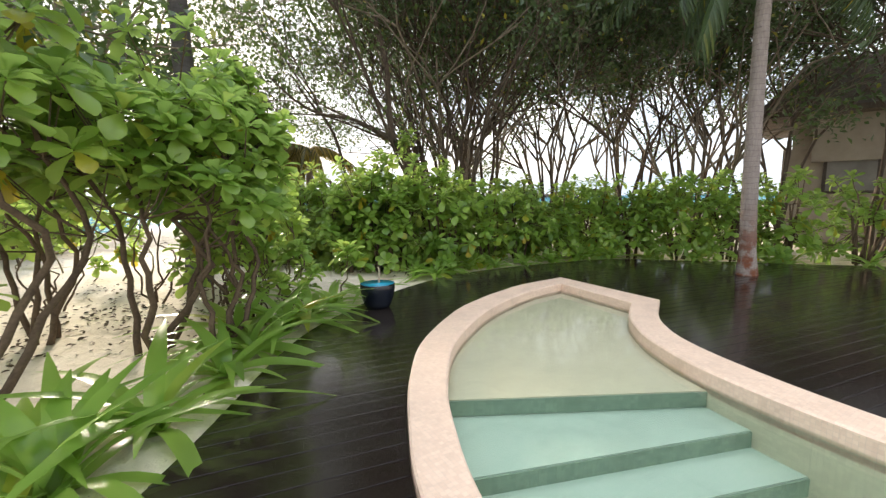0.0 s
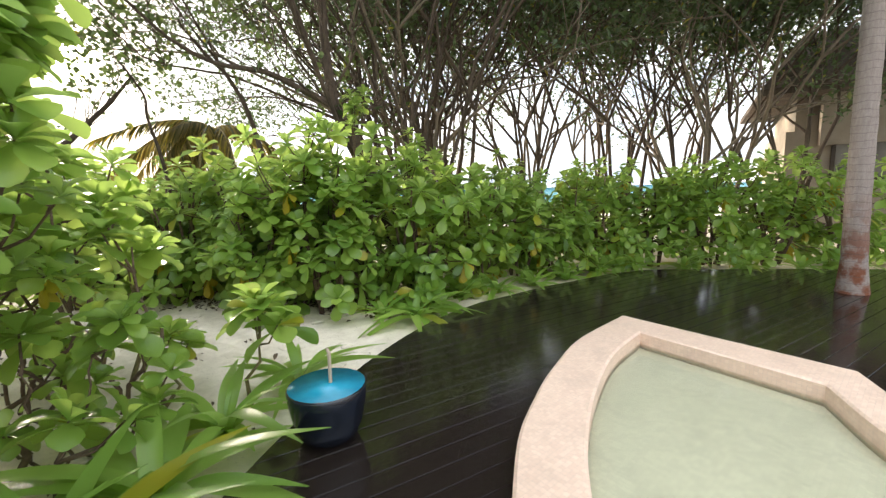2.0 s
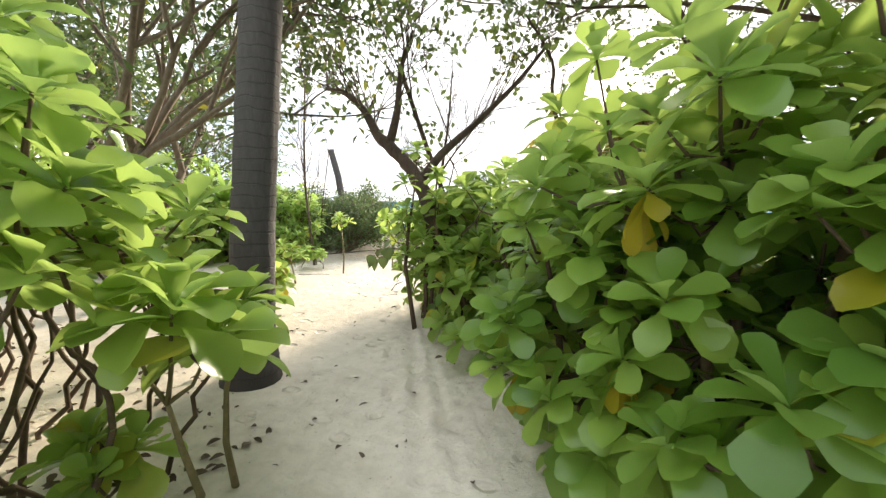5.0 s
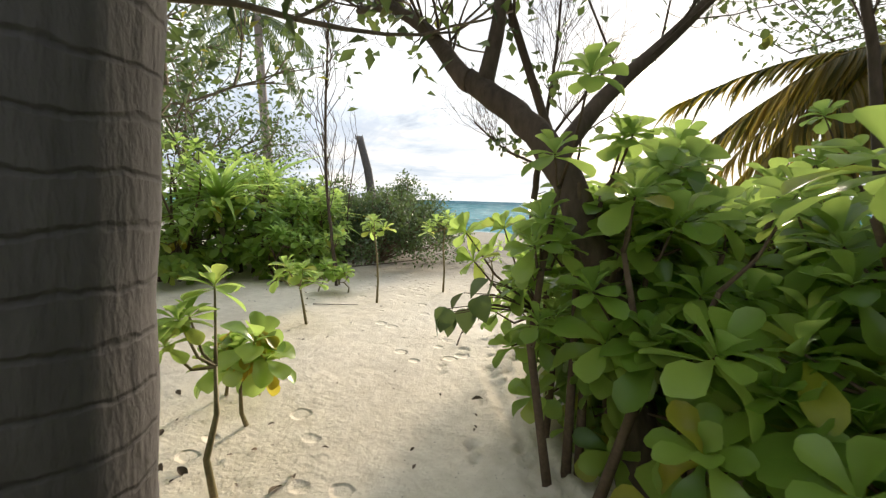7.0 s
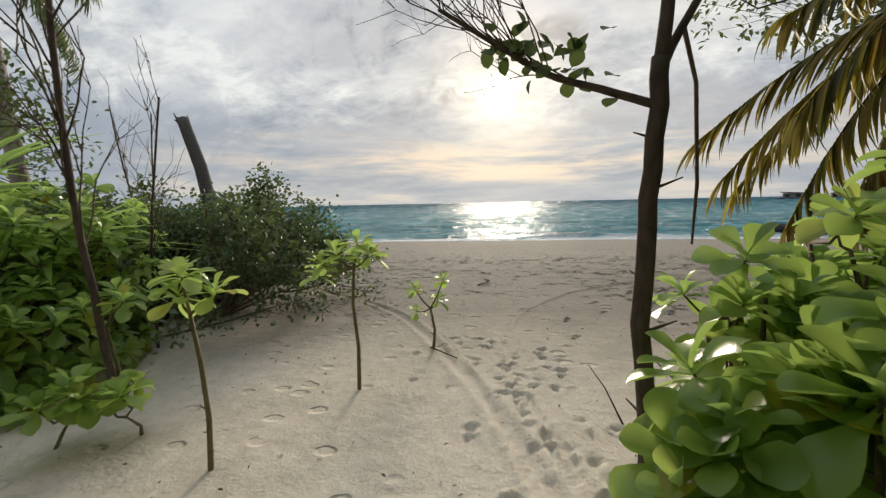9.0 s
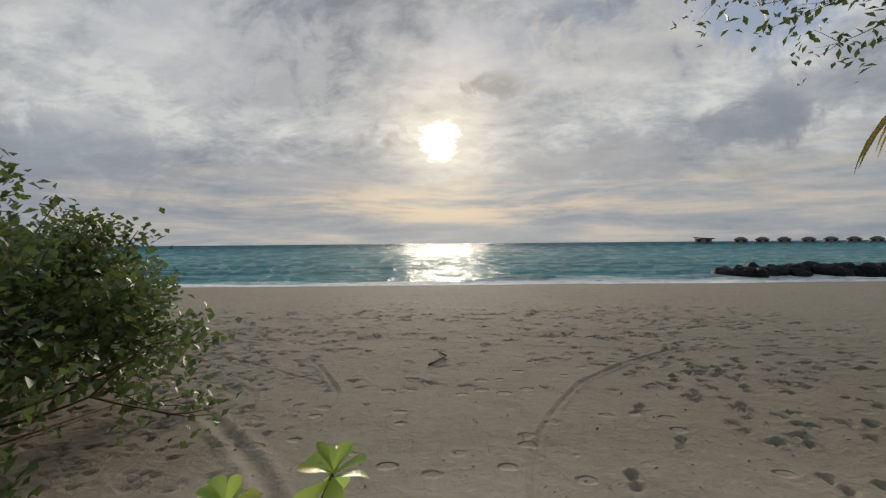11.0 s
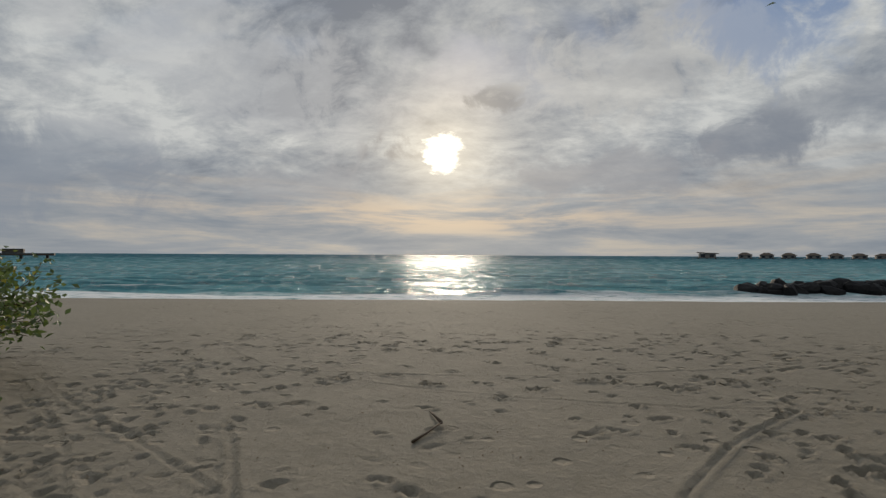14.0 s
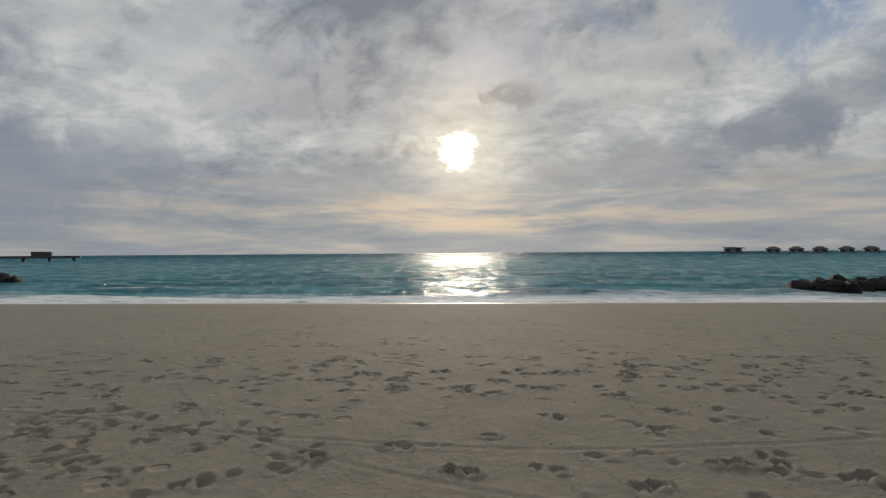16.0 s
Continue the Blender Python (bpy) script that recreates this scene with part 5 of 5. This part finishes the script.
for k in range(9):
    q = Vector((-0.72 - 0.03 * k + r.uniform(-0.08, 0.08), -0.2 + r.uniform(-0.12, 0.12), 0.92 - 0.03 * k + r.uniform(-0.08, 0.08)))
    gb = Geo()
    gb.tube([(-0.45, 0.0, 0.75), q.lerp(Vector((-0.45, 0, 0.75)), 0.4) + Vector((0, 0, 0.04)), q], [0.007, 0.005, 0.003], 4)
    part("leaf_stalk", gb.mesh("leaf_stalk", "twig"), hb)
    part("leaf", HEART, hb, "dark heart-shaped leaf", at=Matrix.Translation(q) @ spin(r.uniform(60, 250), r.uniform(-75, -25), r.uniform(-30, 30)))
part("stem", g.mesh("stem", "twig"), hb)
shrub((0.28, 11.72, -0.03), 1.25, 0.42, 34, "broad-leaved shore shrub leaning into the sand path", BROAD, 455, 1.3, 4, 0.3, single="broad")
shrub((3.15, 7.55, -0.03), 2.35, 0.6, 64, "tall broad-leaved shore shrub beside the deck", BROAD, 456, 1.2, 5, 0.12)
shrub((2.55, 8.05, -0.03), 2.1, 0.55, 60, "tall broad-leaved shore shrub beside the sand path", BROAD, 457, 1.15, 5, 0.12)
for k, (x, y, hh_, sp, cnt, bare, sz) in enumerate(RIGHT):
    shrub((x, y, -0.03), hh_, sp, int(cnt * 0.66), "broad-leaved shore shrub beside the sand path", BROAD, 460 + k, sz * 1.1, 6, bare)

# ---- bushes on the left side of the beach opening ----
BEACH_L = [(-6.1, 10.6, 2.6, 1.0, 100), (-5.8, 11.9, 2.45, 1.0, 115), (-5.5, 13.1, 2.2, 0.95, 110), (-4.7, 13.8, 1.7, 0.75, 70), (-5.4, 14.5, 1.9, 0.95, 80), (-6.6, 12.9, 2.6, 1.0, 60), (-7.2, 11.3, 2.8, 1.1, 60),
           (-6.8, 14.8, 2.3, 1.0, 50), (-7.4, 9.3, 2.7, 1.2, 70), (-6.4, 9.0, 2.2, 1.0, 60), (-4.4, 12.9, 1.0, 0.55, 36)]
for k, (x, y, hh_, sp, cnt) in enumerate(BEACH_L):
    shrub((x, y, -0.03), hh_, sp, cnt, "dense dark green naupaka shrub at the edge of the sand", ROSETTES, 500 + k, 1.3, 5, 0.0, low=-1.0)
for k, (x, y, hh_, st_) in enumerate(((-8.6, 12.0, 5.5, 4), (-8.2, 9.5, 5.5, 4), (-9.6, 14.4, 5.0, 3), (-4.2, 7.6, 5.5, 3), (-6.8, 6.2, 6.0, 4), (-3.6, 3.4, 6.0, 3), (-3.4, 9.2, 6.5, 4), (-6.0, 9.6, 6.5, 4))):
    tree((x, y, -0.05), hh_, 0.07, 240 + k, "shore tree with open crown behind the shrubs", st_, 4, 0.13, 18, "bush_leaf", "pale_bark", "shore_tree", 34, (0.1, 0.1), 0.34, 0.34, "", 0.10)


def fine_bush(at, height, spread, seed, label, squash=(1, 1), lean=(0.0, 0.0)):
    """A bush of thin arching stems with small leaves."""
    r = random.Random(seed)
    ob = thing("beach_bush", at, label, "bush")
    g, tips = Geo(), []
    for s in range(30):
        a = r.uniform(0, 6.28)
        d = Vector((math.cos(a) * r.uniform(0.2, 2.0) * squash[0] + lean[0], math.sin(a) * r.uniform(0.2, 2.0) * squash[1] + lean[1], 1)).normalized()
        grow(g, tips, Vector((0.3 * math.cos(a) * spread, 0.3 * math.sin(a) * spread, -0.05)), d, height * 0.42, 0.022, 3, r, 32, 0.04, (2, 3), 0.66, 5, 0.18, -0.6)
    part("stem", g.mesh("stem", "twig"), ob)
    part("crown", crown(tips, 20, 0.072, "bush_leaf", r, 0.10, SMALL, 0.7), ob)
    return ob


fine_bush((-4.9, 15.6, -0.08), 2.25, 1.25, 5, "arching beach bush with tiny grey-green leaves")
fine_bush((-5.6, 17.2, -0.10), 1.6, 1.3, 6, "arching beach bush with tiny grey-green leaves")
fine_bush((-6.5, 18.7, -0.14), 1.95, 1.35, 7, "arching beach bush with tiny grey-green leaves")
fine_bush((-6.6, 16.6, -0.1), 1.9, 1.3, 8, "arching beach bush with tiny grey-green leaves")
fine_bush((-7.0, 18.4, -0.1), 1.8, 1.3, 9, "arching beach bush with tiny grey-green leaves")

# ---- saplings in the sand ----
def sapling(at, pts, heads, seed, label):
    r = random.Random(seed)
    ob = thing("naupaka_sapling", at, label, "sapling", "saplings along the sand path")
    g = Geo()
    g.tube(pts, [0.017 - 0.006 * i / (len(pts) - 1) for i in range(len(pts))], 7)
    for k in range(5):
        z = 0.08 + 0.07 * k
        a = r.uniform(0, 6.28)
        g.tube([(0, 0, z), (0.03 * math.cos(a), 0.03 * math.sin(a), z + 0.02)], [0.006, 0.003], 4)
    top = Vector(pts[-1])
    for hx, hy, hz, sz in heads:
        tip = Vector((hx, hy, hz))
        g.tube([top, top.lerp(tip, 0.5) + Vector((0, 0, -0.02)), tip], [0.010, 0.008, 0.006], 5)
        loose_leaves(ob, Matrix.Translation(tip) @ Matrix.Rotation(r.uniform(0, 6), 4, "Z") @ spin(r.uniform(0, 360), r.uniform(-15, 15)) @ Matrix.Scale(sz, 4), r, "spoon")
    part("stem", g.mesh("stem", "green_stem"), ob)
    return ob


def on_sand(x, y):
    return (x, y, sand_z(x, y))


sapling(on_sand(-2.27, 12.55), [(0, 0, -0.05), (0.02, 0.0, 0.3), (0.0, 0, 0.62), (-0.04, 0, 0.9)], [(-0.1, 0, 1.0, 1.1), (0.08, 0.05, 1.02, 1.1), (0.0, -0.08, 1.12, 1.1), (-0.15, 0.08, 1.12, 0.9)], 1, "slim naupaka sapling with a tuft of leaves on top")
sapling(on_sand(-1.76, 13.6), [(0, 0, -0.05), (0.01, 0, 0.35), (-0.02, 0, 0.7), (0.0, 0.0, 0.98)], [(-0.14, 0, 1.08, 1.15), (0.12, 0.0, 1.08, 1.15), (0.0, 0.1, 1.16, 1.1), (-0.32, 0.05, 0.92, 0.9), (-0.22, -0.1, 1.02, 0.9)], 2,
        "slim naupaka sapling with drooping leaf tufts")
sapling(on_sand(-1.33, 14.65), [(0, 0, -0.05), (0.02, 0, 0.2), (-0.02, 0, 0.42)], [(-0.18, 0, 0.62, 0.75), (0.12, 0.0, 0.72, 0.75), (0.05, 0.05, 0.5, 0.8), (-0.16, -0.05, 0.4, 0.75)], 3, "small branching naupaka sapling with four leaf tufts")
sapling(on_sand(-3.45, 13.2), [(0, 0, -0.05), (-0.06, 0, 0.3), (-0.12, 0, 0.6)], [(-0.3, 0, 0.75, 1.1), (0.05, 0.0, 0.8, 1.1), (-0.1, 0.1, 0.85, 1.1), (-0.4, 0.1, 0.6, 1.0)], 4, "leaning naupaka sapling with bushy top")
sapling(on_sand(-2.35, 11.32), [(0, 0, -0.05), (-0.05, 0, 0.2), (-0.12, 0.02, 0.42)], [(-0.3, 0.05, 0.55, 1.2), (-0.05, 0.0, 0.62, 1.2), (0.12, 0.0, 0.5, 1.1), (-0.2, -0.1, 0.65, 1.2), (-0.42, 0.0, 0.48, 1.1)], 5, "low naupaka sapling with a wide leafy head")

# ---- strap-leaved lilies along the deck ----
STRAPS = []
for k in range(4):
    g = Geo()
    prof = [(s / 9, STRAP[min(6, int(s / 9 * 6.99))][1]) for s in range(10)]
    prof = [(s, 0.55 + 0.45 * math.sin(min(1, s * 1.9) * 1.57) if s < 0.6 else max(0.02, (1 - s) * 2.5) ** 0.7) for s, _ in prof]
    g.leaf(Matrix.Identity(4), 0.60 + 0.07 * k, 0.108, prof, 0.55 + 0.16 * k, 0.3)
    STRAPS.append(g.mesh("leaf", "strap_leaf"))


def lily(at, seed, size=1.0, leaves=22):
    r = random.Random(seed)
    ob = thing("beach_lily", at, "clump of long arching strap-shaped green leaves", "plant", "lilies along the deck")
    for i in range(leaves):
        m = Matrix.Translation((r.uniform(-0.04, 0.04), r.uniform(-0.04, 0.04), -0.02)) @ spin(137.5 * i + r.uniform(-20, 20), r.uniform(25, 78), r.uniform(-20, 20)) @ Matrix.Scale(size * r.uniform(0.75, 1.15), 4)
        part("leaf", r.choice(STRAPS), ob, at=m)
    return ob


for k, (x, y, sz) in enumerate(((-0.75, 2.75, 1.15), (-0.35, 3.15, 1.1), (-0.95, 3.2, 1.1), (0.1, 3.85, 1.0), (0.35, 4.3, 1.0), (0.75, 4.85, 1.1), (0.3, 4.75, 1.0), (1.08, 5.12, 1.1), (1.5, 5.6, 0.8), (2.1, 5.95, 0.75),
                              (3.75, 6.62, 0.85), (4.15, 6.75, 0.8), (4.7, 6.85, 0.75), (5.3, 6.75, 0.7), (6.0, 6.65, 0.75), (6.7, 6.55, 0.75), (7.4, 6.4, 0.75), (8.1, 6.1, 0.75), (8.7, 5.5, 0.75), (9.3, 4.8, 0.75),
                              (9.9, 4.15, 0.75), (10.5, 3.5, 0.75), (11.2, 2.5, 0.8), (3.5, 6.95, 0.7))):
    lily((x, y, -0.02), 600 + k, sz)

def pandanus(at, hgt, seed):
    r = random.Random(seed)
    ob = thing("screw_pine", at, "screw pine with long drooping blade leaves", "plant")
    g = Geo()
    g.tube([(0, 0, -0.1), (0.03, 0, hgt * 0.5), (0, 0, hgt)], [0.06, 0.05, 0.045], 8)
    part("trunk", g.mesh("trunk", "pale_bark"), ob)
    for i in range(60):
        s = r.uniform(1.2, 1.7)
        part("leaf", r.choice(STRAPS), ob, at=Matrix.Translation((0, 0, hgt - 0.1 + 0.003 * i)) @ spin(137.5 * i, r.uniform(10, 82), r.uniform(-15, 15)) @ Matrix.Diagonal((0.5 * s, s, s, 1)))


pandanus((-5.35, 12.5, -0.03), 1.25, 701)
pandanus((-6.0, 14.0, -0.03), 1.5, 702)
pandanus((-5.0, 14.0, -0.03), 0.8, 703)

# ---- distance: stilt villas, jetty, rocks ----
def stilt_villa(at, turn, label, pitched=True):
    ob = thing("stilt_villa", at, label, "house", "villas over the water")
    g = Geo()
    g.box((0, 0, 2.2), (9.0, 7.0, 2.6))
    part("wall", g.mesh("wall", "villa_wall", False), ob)
    g = Geo()
    if pitched:
        g.v = [(-5.4, -4.4, 3.4), (5.4, -4.4, 3.4), (5.4, 4.4, 3.4), (-5.4, 4.4, 3.4), (-1.6, 0, 5.6), (1.6, 0, 5.6)]
        g.f = [(0, 1, 5, 4), (1, 2, 5), (2, 3, 4, 5), (3, 0, 4), (3, 2, 1, 0)]
    else:
        g.box((0, 0, 3.75), (11.5, 8.5, 0.5), Matrix.Rotation(radians(4), 4, "Y"))
    part("roof", g.mesh("roof", "thatch", False), ob, "dark roof")
    g = Geo()
    g.box((0, 0, 0.75), (12.0, 9.0, 0.35))
    part("deck", g.mesh("deck", "dark_wood", False), ob)
    for px in (-4.5, 0, 4.5):
        for py in (-3.5, 3.5):
            g = Geo()
            g.tube([(px, py, -1.5), (px, py, 0.6)], [0.22, 0.22], 8)
            part("pile", g.mesh("pile", "dark_wood", False), ob)
    for wx in (-2.4, 2.4):
        g = Geo()
        g.box((wx, -3.53, 2.1), (2.2, 0.12, 1.8))
        part("window", g.mesh("window", "glaze_black", False), ob)
    ob.rotation_euler = (0, 0, radians(turn))
    return ob


first = stilt_villa((216, 353, SEA_Z), -30, "pale flat-roofed villa standing on piles in the lagoon", False)
first.scale = (1.3, 1.3, 1.3)
second = stilt_villa((253, 361, SEA_Z), -32, "dark-roofed thatched villa on piles in the lagoon")
for x, y, turn in ((197, 262, -33), (213, 265, -35), (231, 268, -35), (248, 271, -36), (266, 274, -37), (284, 277, -38)):
    copy_thing(second, pose(x * 1.4, y * 1.4, SEA_Z, 0, 0, turn))
wk = thing("walkway", (0, 0, 0), "long low timber walkway on piles linking the villas", "walkway")
g = Geo()
g.box((0, 0, 0), (210, 2.2, 0.3), Matrix.Translation((312, 384, SEA_Z + 0.7)) @ Matrix.Rotation(radians(12), 4, "Z"))
part("deck", g.mesh("deck", "dark_wood", False), wk)
for k in range(16):
    g = Geo()
    q = Matrix.Translation((312, 384, SEA_Z + 0.7)) @ Matrix.Rotation(radians(12), 4, "Z") @ Vector((-100 + 13.3 * k, 0, 0))
    g.tube([(q.x, q.y, SEA_Z - 1.5), (q.x, q.y, SEA_Z + 0.6)], [0.2, 0.2], 6)
    part("pile", g.mesh("pile", "dark_wood", False), wk)

jet = thing("jetty", (-160, 163, SEA_Z), "dark timber jetty on piles with a small cabin", "jetty")
mj = Matrix.Rotation(radians(38), 4, "Z")
g = Geo()
g.box((-25, 0, 1.65), (78, 4.0, 0.8), mj)
part("deck", g.mesh("deck", "dark_wood", False), jet)
g = Geo()
g.box((3, 0, 2.9), (5.5, 3.0, 1.6), mj)
part("cabin", g.mesh("cabin", "dark_wood", False), jet)
for k in range(11):
    g = Geo()
    q = mj @ Vector((12 - 7 * k, 0, 0))
    g.tube([(q.x, q.y, -1.5), (q.x, q.y, 1.6)], [0.45, 0.45], 6)
    part("pile", g.mesh("pile", "dark_wood", False), jet)


def boulder(at, size, seed):
    r = random.Random(seed)
    bm = bmesh.new()
    bmesh.ops.create_icosphere(bm, subdivisions=2, radius=0.5)
    off = Vector((r.uniform(0, 50), r.uniform(0, 50), r.uniform(0, 50)))
    for v_ in bm.verts:
        v_.co *= 1 + 0.35 * noise.noise(v_.co * 2.2 + off)
        v_.co = Vector((v_.co.x * size[0], v_.co.y * size[1], v_.co.z * size[2]))
    me_ = bpy.data.meshes.new("boulder")
    bm.to_mesh(me_)
    bm.free()
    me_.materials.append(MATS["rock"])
    ob = new("boulder", me_)
    ob.matrix_basis = Matrix.Translation(at) @ Matrix.Rotation(r.uniform(0, 6.28), 4, "Z")
    return tagged(ob, "dark wet boulder of the groyne, standing in shallow water", "rock", "boulders of the groyne")


r = random.Random(5)
for k in range(46):
    t = k / 45
    for row in range(2):
        boulder((17.6 + 16 * t + r.uniform(-0.3, 0.3), 40.0 - 1.0 * t + r.uniform(-0.8, 0.8), SEA_Z + 0.06 + (0.26 * row + r.uniform(-0.08, 0.10)) * min(1, 0.3 + t * 3)),
                (r.uniform(0.9, 1.5), r.uniform(0.8, 1.3), r.uniform(0.8, 1.15)), 900 + 2 * k + row)
for k in range(9):
    boulder((-37.5 - 0.8 * k + r.uniform(-0.3, 0.3), 50.2 + r.uniform(-0.8, 0.8), SEA_Z + 0.2 + r.uniform(-0.1, 0.2)), (r.uniform(0.8, 1.4), r.uniform(0.7, 1.2), r.uniform(0.7, 1.1)), 1000 + k)

# ---- driftwood and litter on the sand ----
def stick(pts, rad, label="dry grey twig lying on the sand"):
    ob = thing("twig", (0, 0, 0), label, "twig")
    for k, line in enumerate(pts):
        g = Geo()
        g.tube([(x, y, sand_z(x, y) + z) for x, y, z in line], [rad * (1 - 0.5 * i / (len(line) - 1)) for i in range(len(line))], 6)
        part("stem" if k == 0 else "side_shoot", g.mesh("stem", "bark"), ob)


stick([[(-1.07, 18.42, 0.012), (-0.98, 18.55, 0.015), (-0.86, 18.72, 0.03)], [(-0.86, 18.72, 0.03), (-0.92, 18.9, 0.02), (-0.96, 19.0, 0.012)]], 0.013, "forked driftwood stick lying on the sand")
stick([[(-0.62, 11.55, 0.01), (-0.68, 11.8, 0.05), (-0.72, 12.0, 0.10)], [(-0.68, 11.8, 0.05), (-0.60, 11.92, 0.09)]], 0.008)
stick([[(-2.9, 12.0, 0.01), (-2.6, 12.15, 0.015), (-2.4, 12.3, 0.01)]], 0.007)
stick([[(0.75, 13.55, 0.01), (0.62, 13.9, 0.16), (0.5, 14.3, 0.30)], [(0.55, 14.15, 0.25), (0.62, 14.35, 0.33)]], 0.008, "bare twig sticking out of the sand")
stick([[(0.15, 13.25, 0.01), (0.12, 13.6, 0.10), (0.05, 13.85, 0.18)]], 0.007, "bare twig sticking out of the sand")
stick([[(-4.6, 14.6, 0.015), (-4.2, 15.4, 0.03), (-4.0, 16.3, 0.03), (-3.8, 17.2, 0.02)]], 0.016, "long fallen branch along the foot of the bush")
stick([[(-1.35, 14.6, 0.01), (-1.05, 14.35, 0.01)]], 0.009)
# dead leaves and crumbs: too many to count
g = Geo()
r = random.Random(8)
for _ in range(2600):
    k = 0.72 * r.random() if r.random() < 0.6 else r.random()
    if k < 0.35:
        t = r.random()
        off = r.gauss(0.25, 0.28)
        x, y = 1.6 + 2.3 * t + 0.77 * off, 9.8 - 2.75 * t + 0.64 * off
    elif k < 0.6:
        x, y = r.gauss(-1.0, 1.2), r.gauss(6.6, 1.2)
    elif k < 0.8:
        x, y = r.uniform(-5, 2), r.uniform(9, 17)
    else:
        x, y = r.uniform(-5, 5), r.uniform(16, 24)
    s = r.uniform(0.03, 0.09) if y < 15 and k < 0.6 else r.uniform(0.012, 0.035)
    m = Matrix.Translation((x, y, sand_z(x, y) + 0.008 + 0.1 * s)) @ spin(r.uniform(0, 360), r.uniform(-12, 12), r.uniform(-25, 25))
    g.leaf(m, s, s * 0.5, [(0, 0.1), (0.3, 0.8), (0.6, 1.0), (0.85, 0.6), (1, 0.05)], 0.3, 0.5)
for _ in range(800):
    x, y = r.gauss(-0.5, 2.6), r.uniform(15, 24)
    s = r.uniform(0.008, 0.026)
    g.leaf(Matrix.Translation((x, y, sand_z(x, y) + 0.004 + 0.1 * s)) @ spin(r.uniform(0, 360), r.uniform(-12, 12)), s, s * 0.6, SMALL, 0.3, 0.5)
tagged(new("leaf_litter", g.mesh("leaf_litter", "litter")), "brown dead leaves and husk crumbs on sand", "litter", kind="stuff")

# ---- deck boards ----
deck = tagged(new("floor"), "dark wet timber deck round the pool", "deck", kind="structure")
BOARD, GAP, SLANT = 0.142, 0.007, radians(9.5)
turn_to = lambda loop: [(x * math.cos(SLANT) - y_ * math.sin(SLANT), x * math.sin(SLANT) + y_ * math.cos(SLANT)) for x, y_ in loop]
DECK_R, POOL_R = turn_to(DECK), turn_to(POOL_OUT)
TIP_X = max(POOL_R, key=lambda q: q[1])[0]
y = -3.4
while y < 8.2:
    y0, y1 = y + GAP / 2, y + BOARD - GAP / 2
    lo, hi = spans(DECK_R, y0), spans(DECK_R, y1)
    if lo and hi:
        segs = []
        a0, a1, b0, b1 = lo[0][0], lo[-1][1], hi[0][0], hi[-1][1]
        p0, p1 = spans(POOL_R, y0), spans(POOL_R, y1)
        if p0 and p1:
            segs = [((a0, b0), (p0[0][0] - 0.006, p1[0][0] - 0.006)), ((p0[-1][1] + 0.006, p1[-1][1] + 0.006), (a1, b1))]
        elif p0 or p1:
            q = (p0 or p1)
            tip = (q[0][0] + q[-1][1]) / 2 if q is p1 else TIP_X
            l0, l1 = (q[0][0], tip) if q is p0 else (tip, q[0][0])
            r0_, r1_ = (q[-1][1], tip) if q is p0 else (tip, q[-1][1])
            segs = [((a0, b0), (l0 - 0.006, l1 - 0.006)), ((r0_ + 0.006, r1_ + 0.006), (a1, b1))]
        else:
            segs = [((a0, b0), (a1, b1))]
        for (s0, s1), (e0, e1) in segs:
            cuts = [0.0]
            ln = max(e0 - s0, 0.1)
            first_cut = rnd.uniform(1.2, 3.2)
            while first_cut < ln - 0.8:
                cuts.append(first_cut / ln)
                first_cut += rnd.uniform(2.6, 3.4)
            cuts.append(1.0)
            for c0, c1 in zip(cuts, cuts[1:]):
                d = 0.002 if c0 > 0 else 0
                xa0, xb0 = s0 + (e0 - s0) * c0 + d, s0 + (e0 - s0) * c1 - d
                xa1, xb1 = s1 + (e1 - s1) * c0 + d, s1 + (e1 - s1) * c1 - d
                zt, be = 0.012 + rnd.uniform(-0.0012, 0.0012), 0.001
                g = Geo()
                g.v = [(xa0, y, -0.02), (xb0, y, -0.02), (xb1, y + BOARD, -0.02), (xa1, y + BOARD, -0.02), (xa0, y0, zt - be), (xb0, y0, zt - be), (xb1, y1, zt - be), (xa1, y1, zt - be),
                       (xa0, y0 + be, zt), (xb0, y0 + be, zt), (xb1, y1 - be, zt), (xa1, y1 - be, zt)]
                g.v = [(x * math.cos(SLANT) + q * math.sin(SLANT), q * math.cos(SLANT) - x * math.sin(SLANT), z) for x, q, z in g.v]
                g.f = [(0, 1, 5, 4), (1, 2, 6, 5), (2, 3, 7, 6), (3, 0, 4, 7), (4, 5, 9, 8), (6, 7, 11, 10), (5, 6, 10, 9), (7, 4, 8, 11), (8, 9, 10, 11), (3, 2, 1, 0)]
                part("plank", g.mesh("plank", "wet_board", False), deck)
    y += BOARD
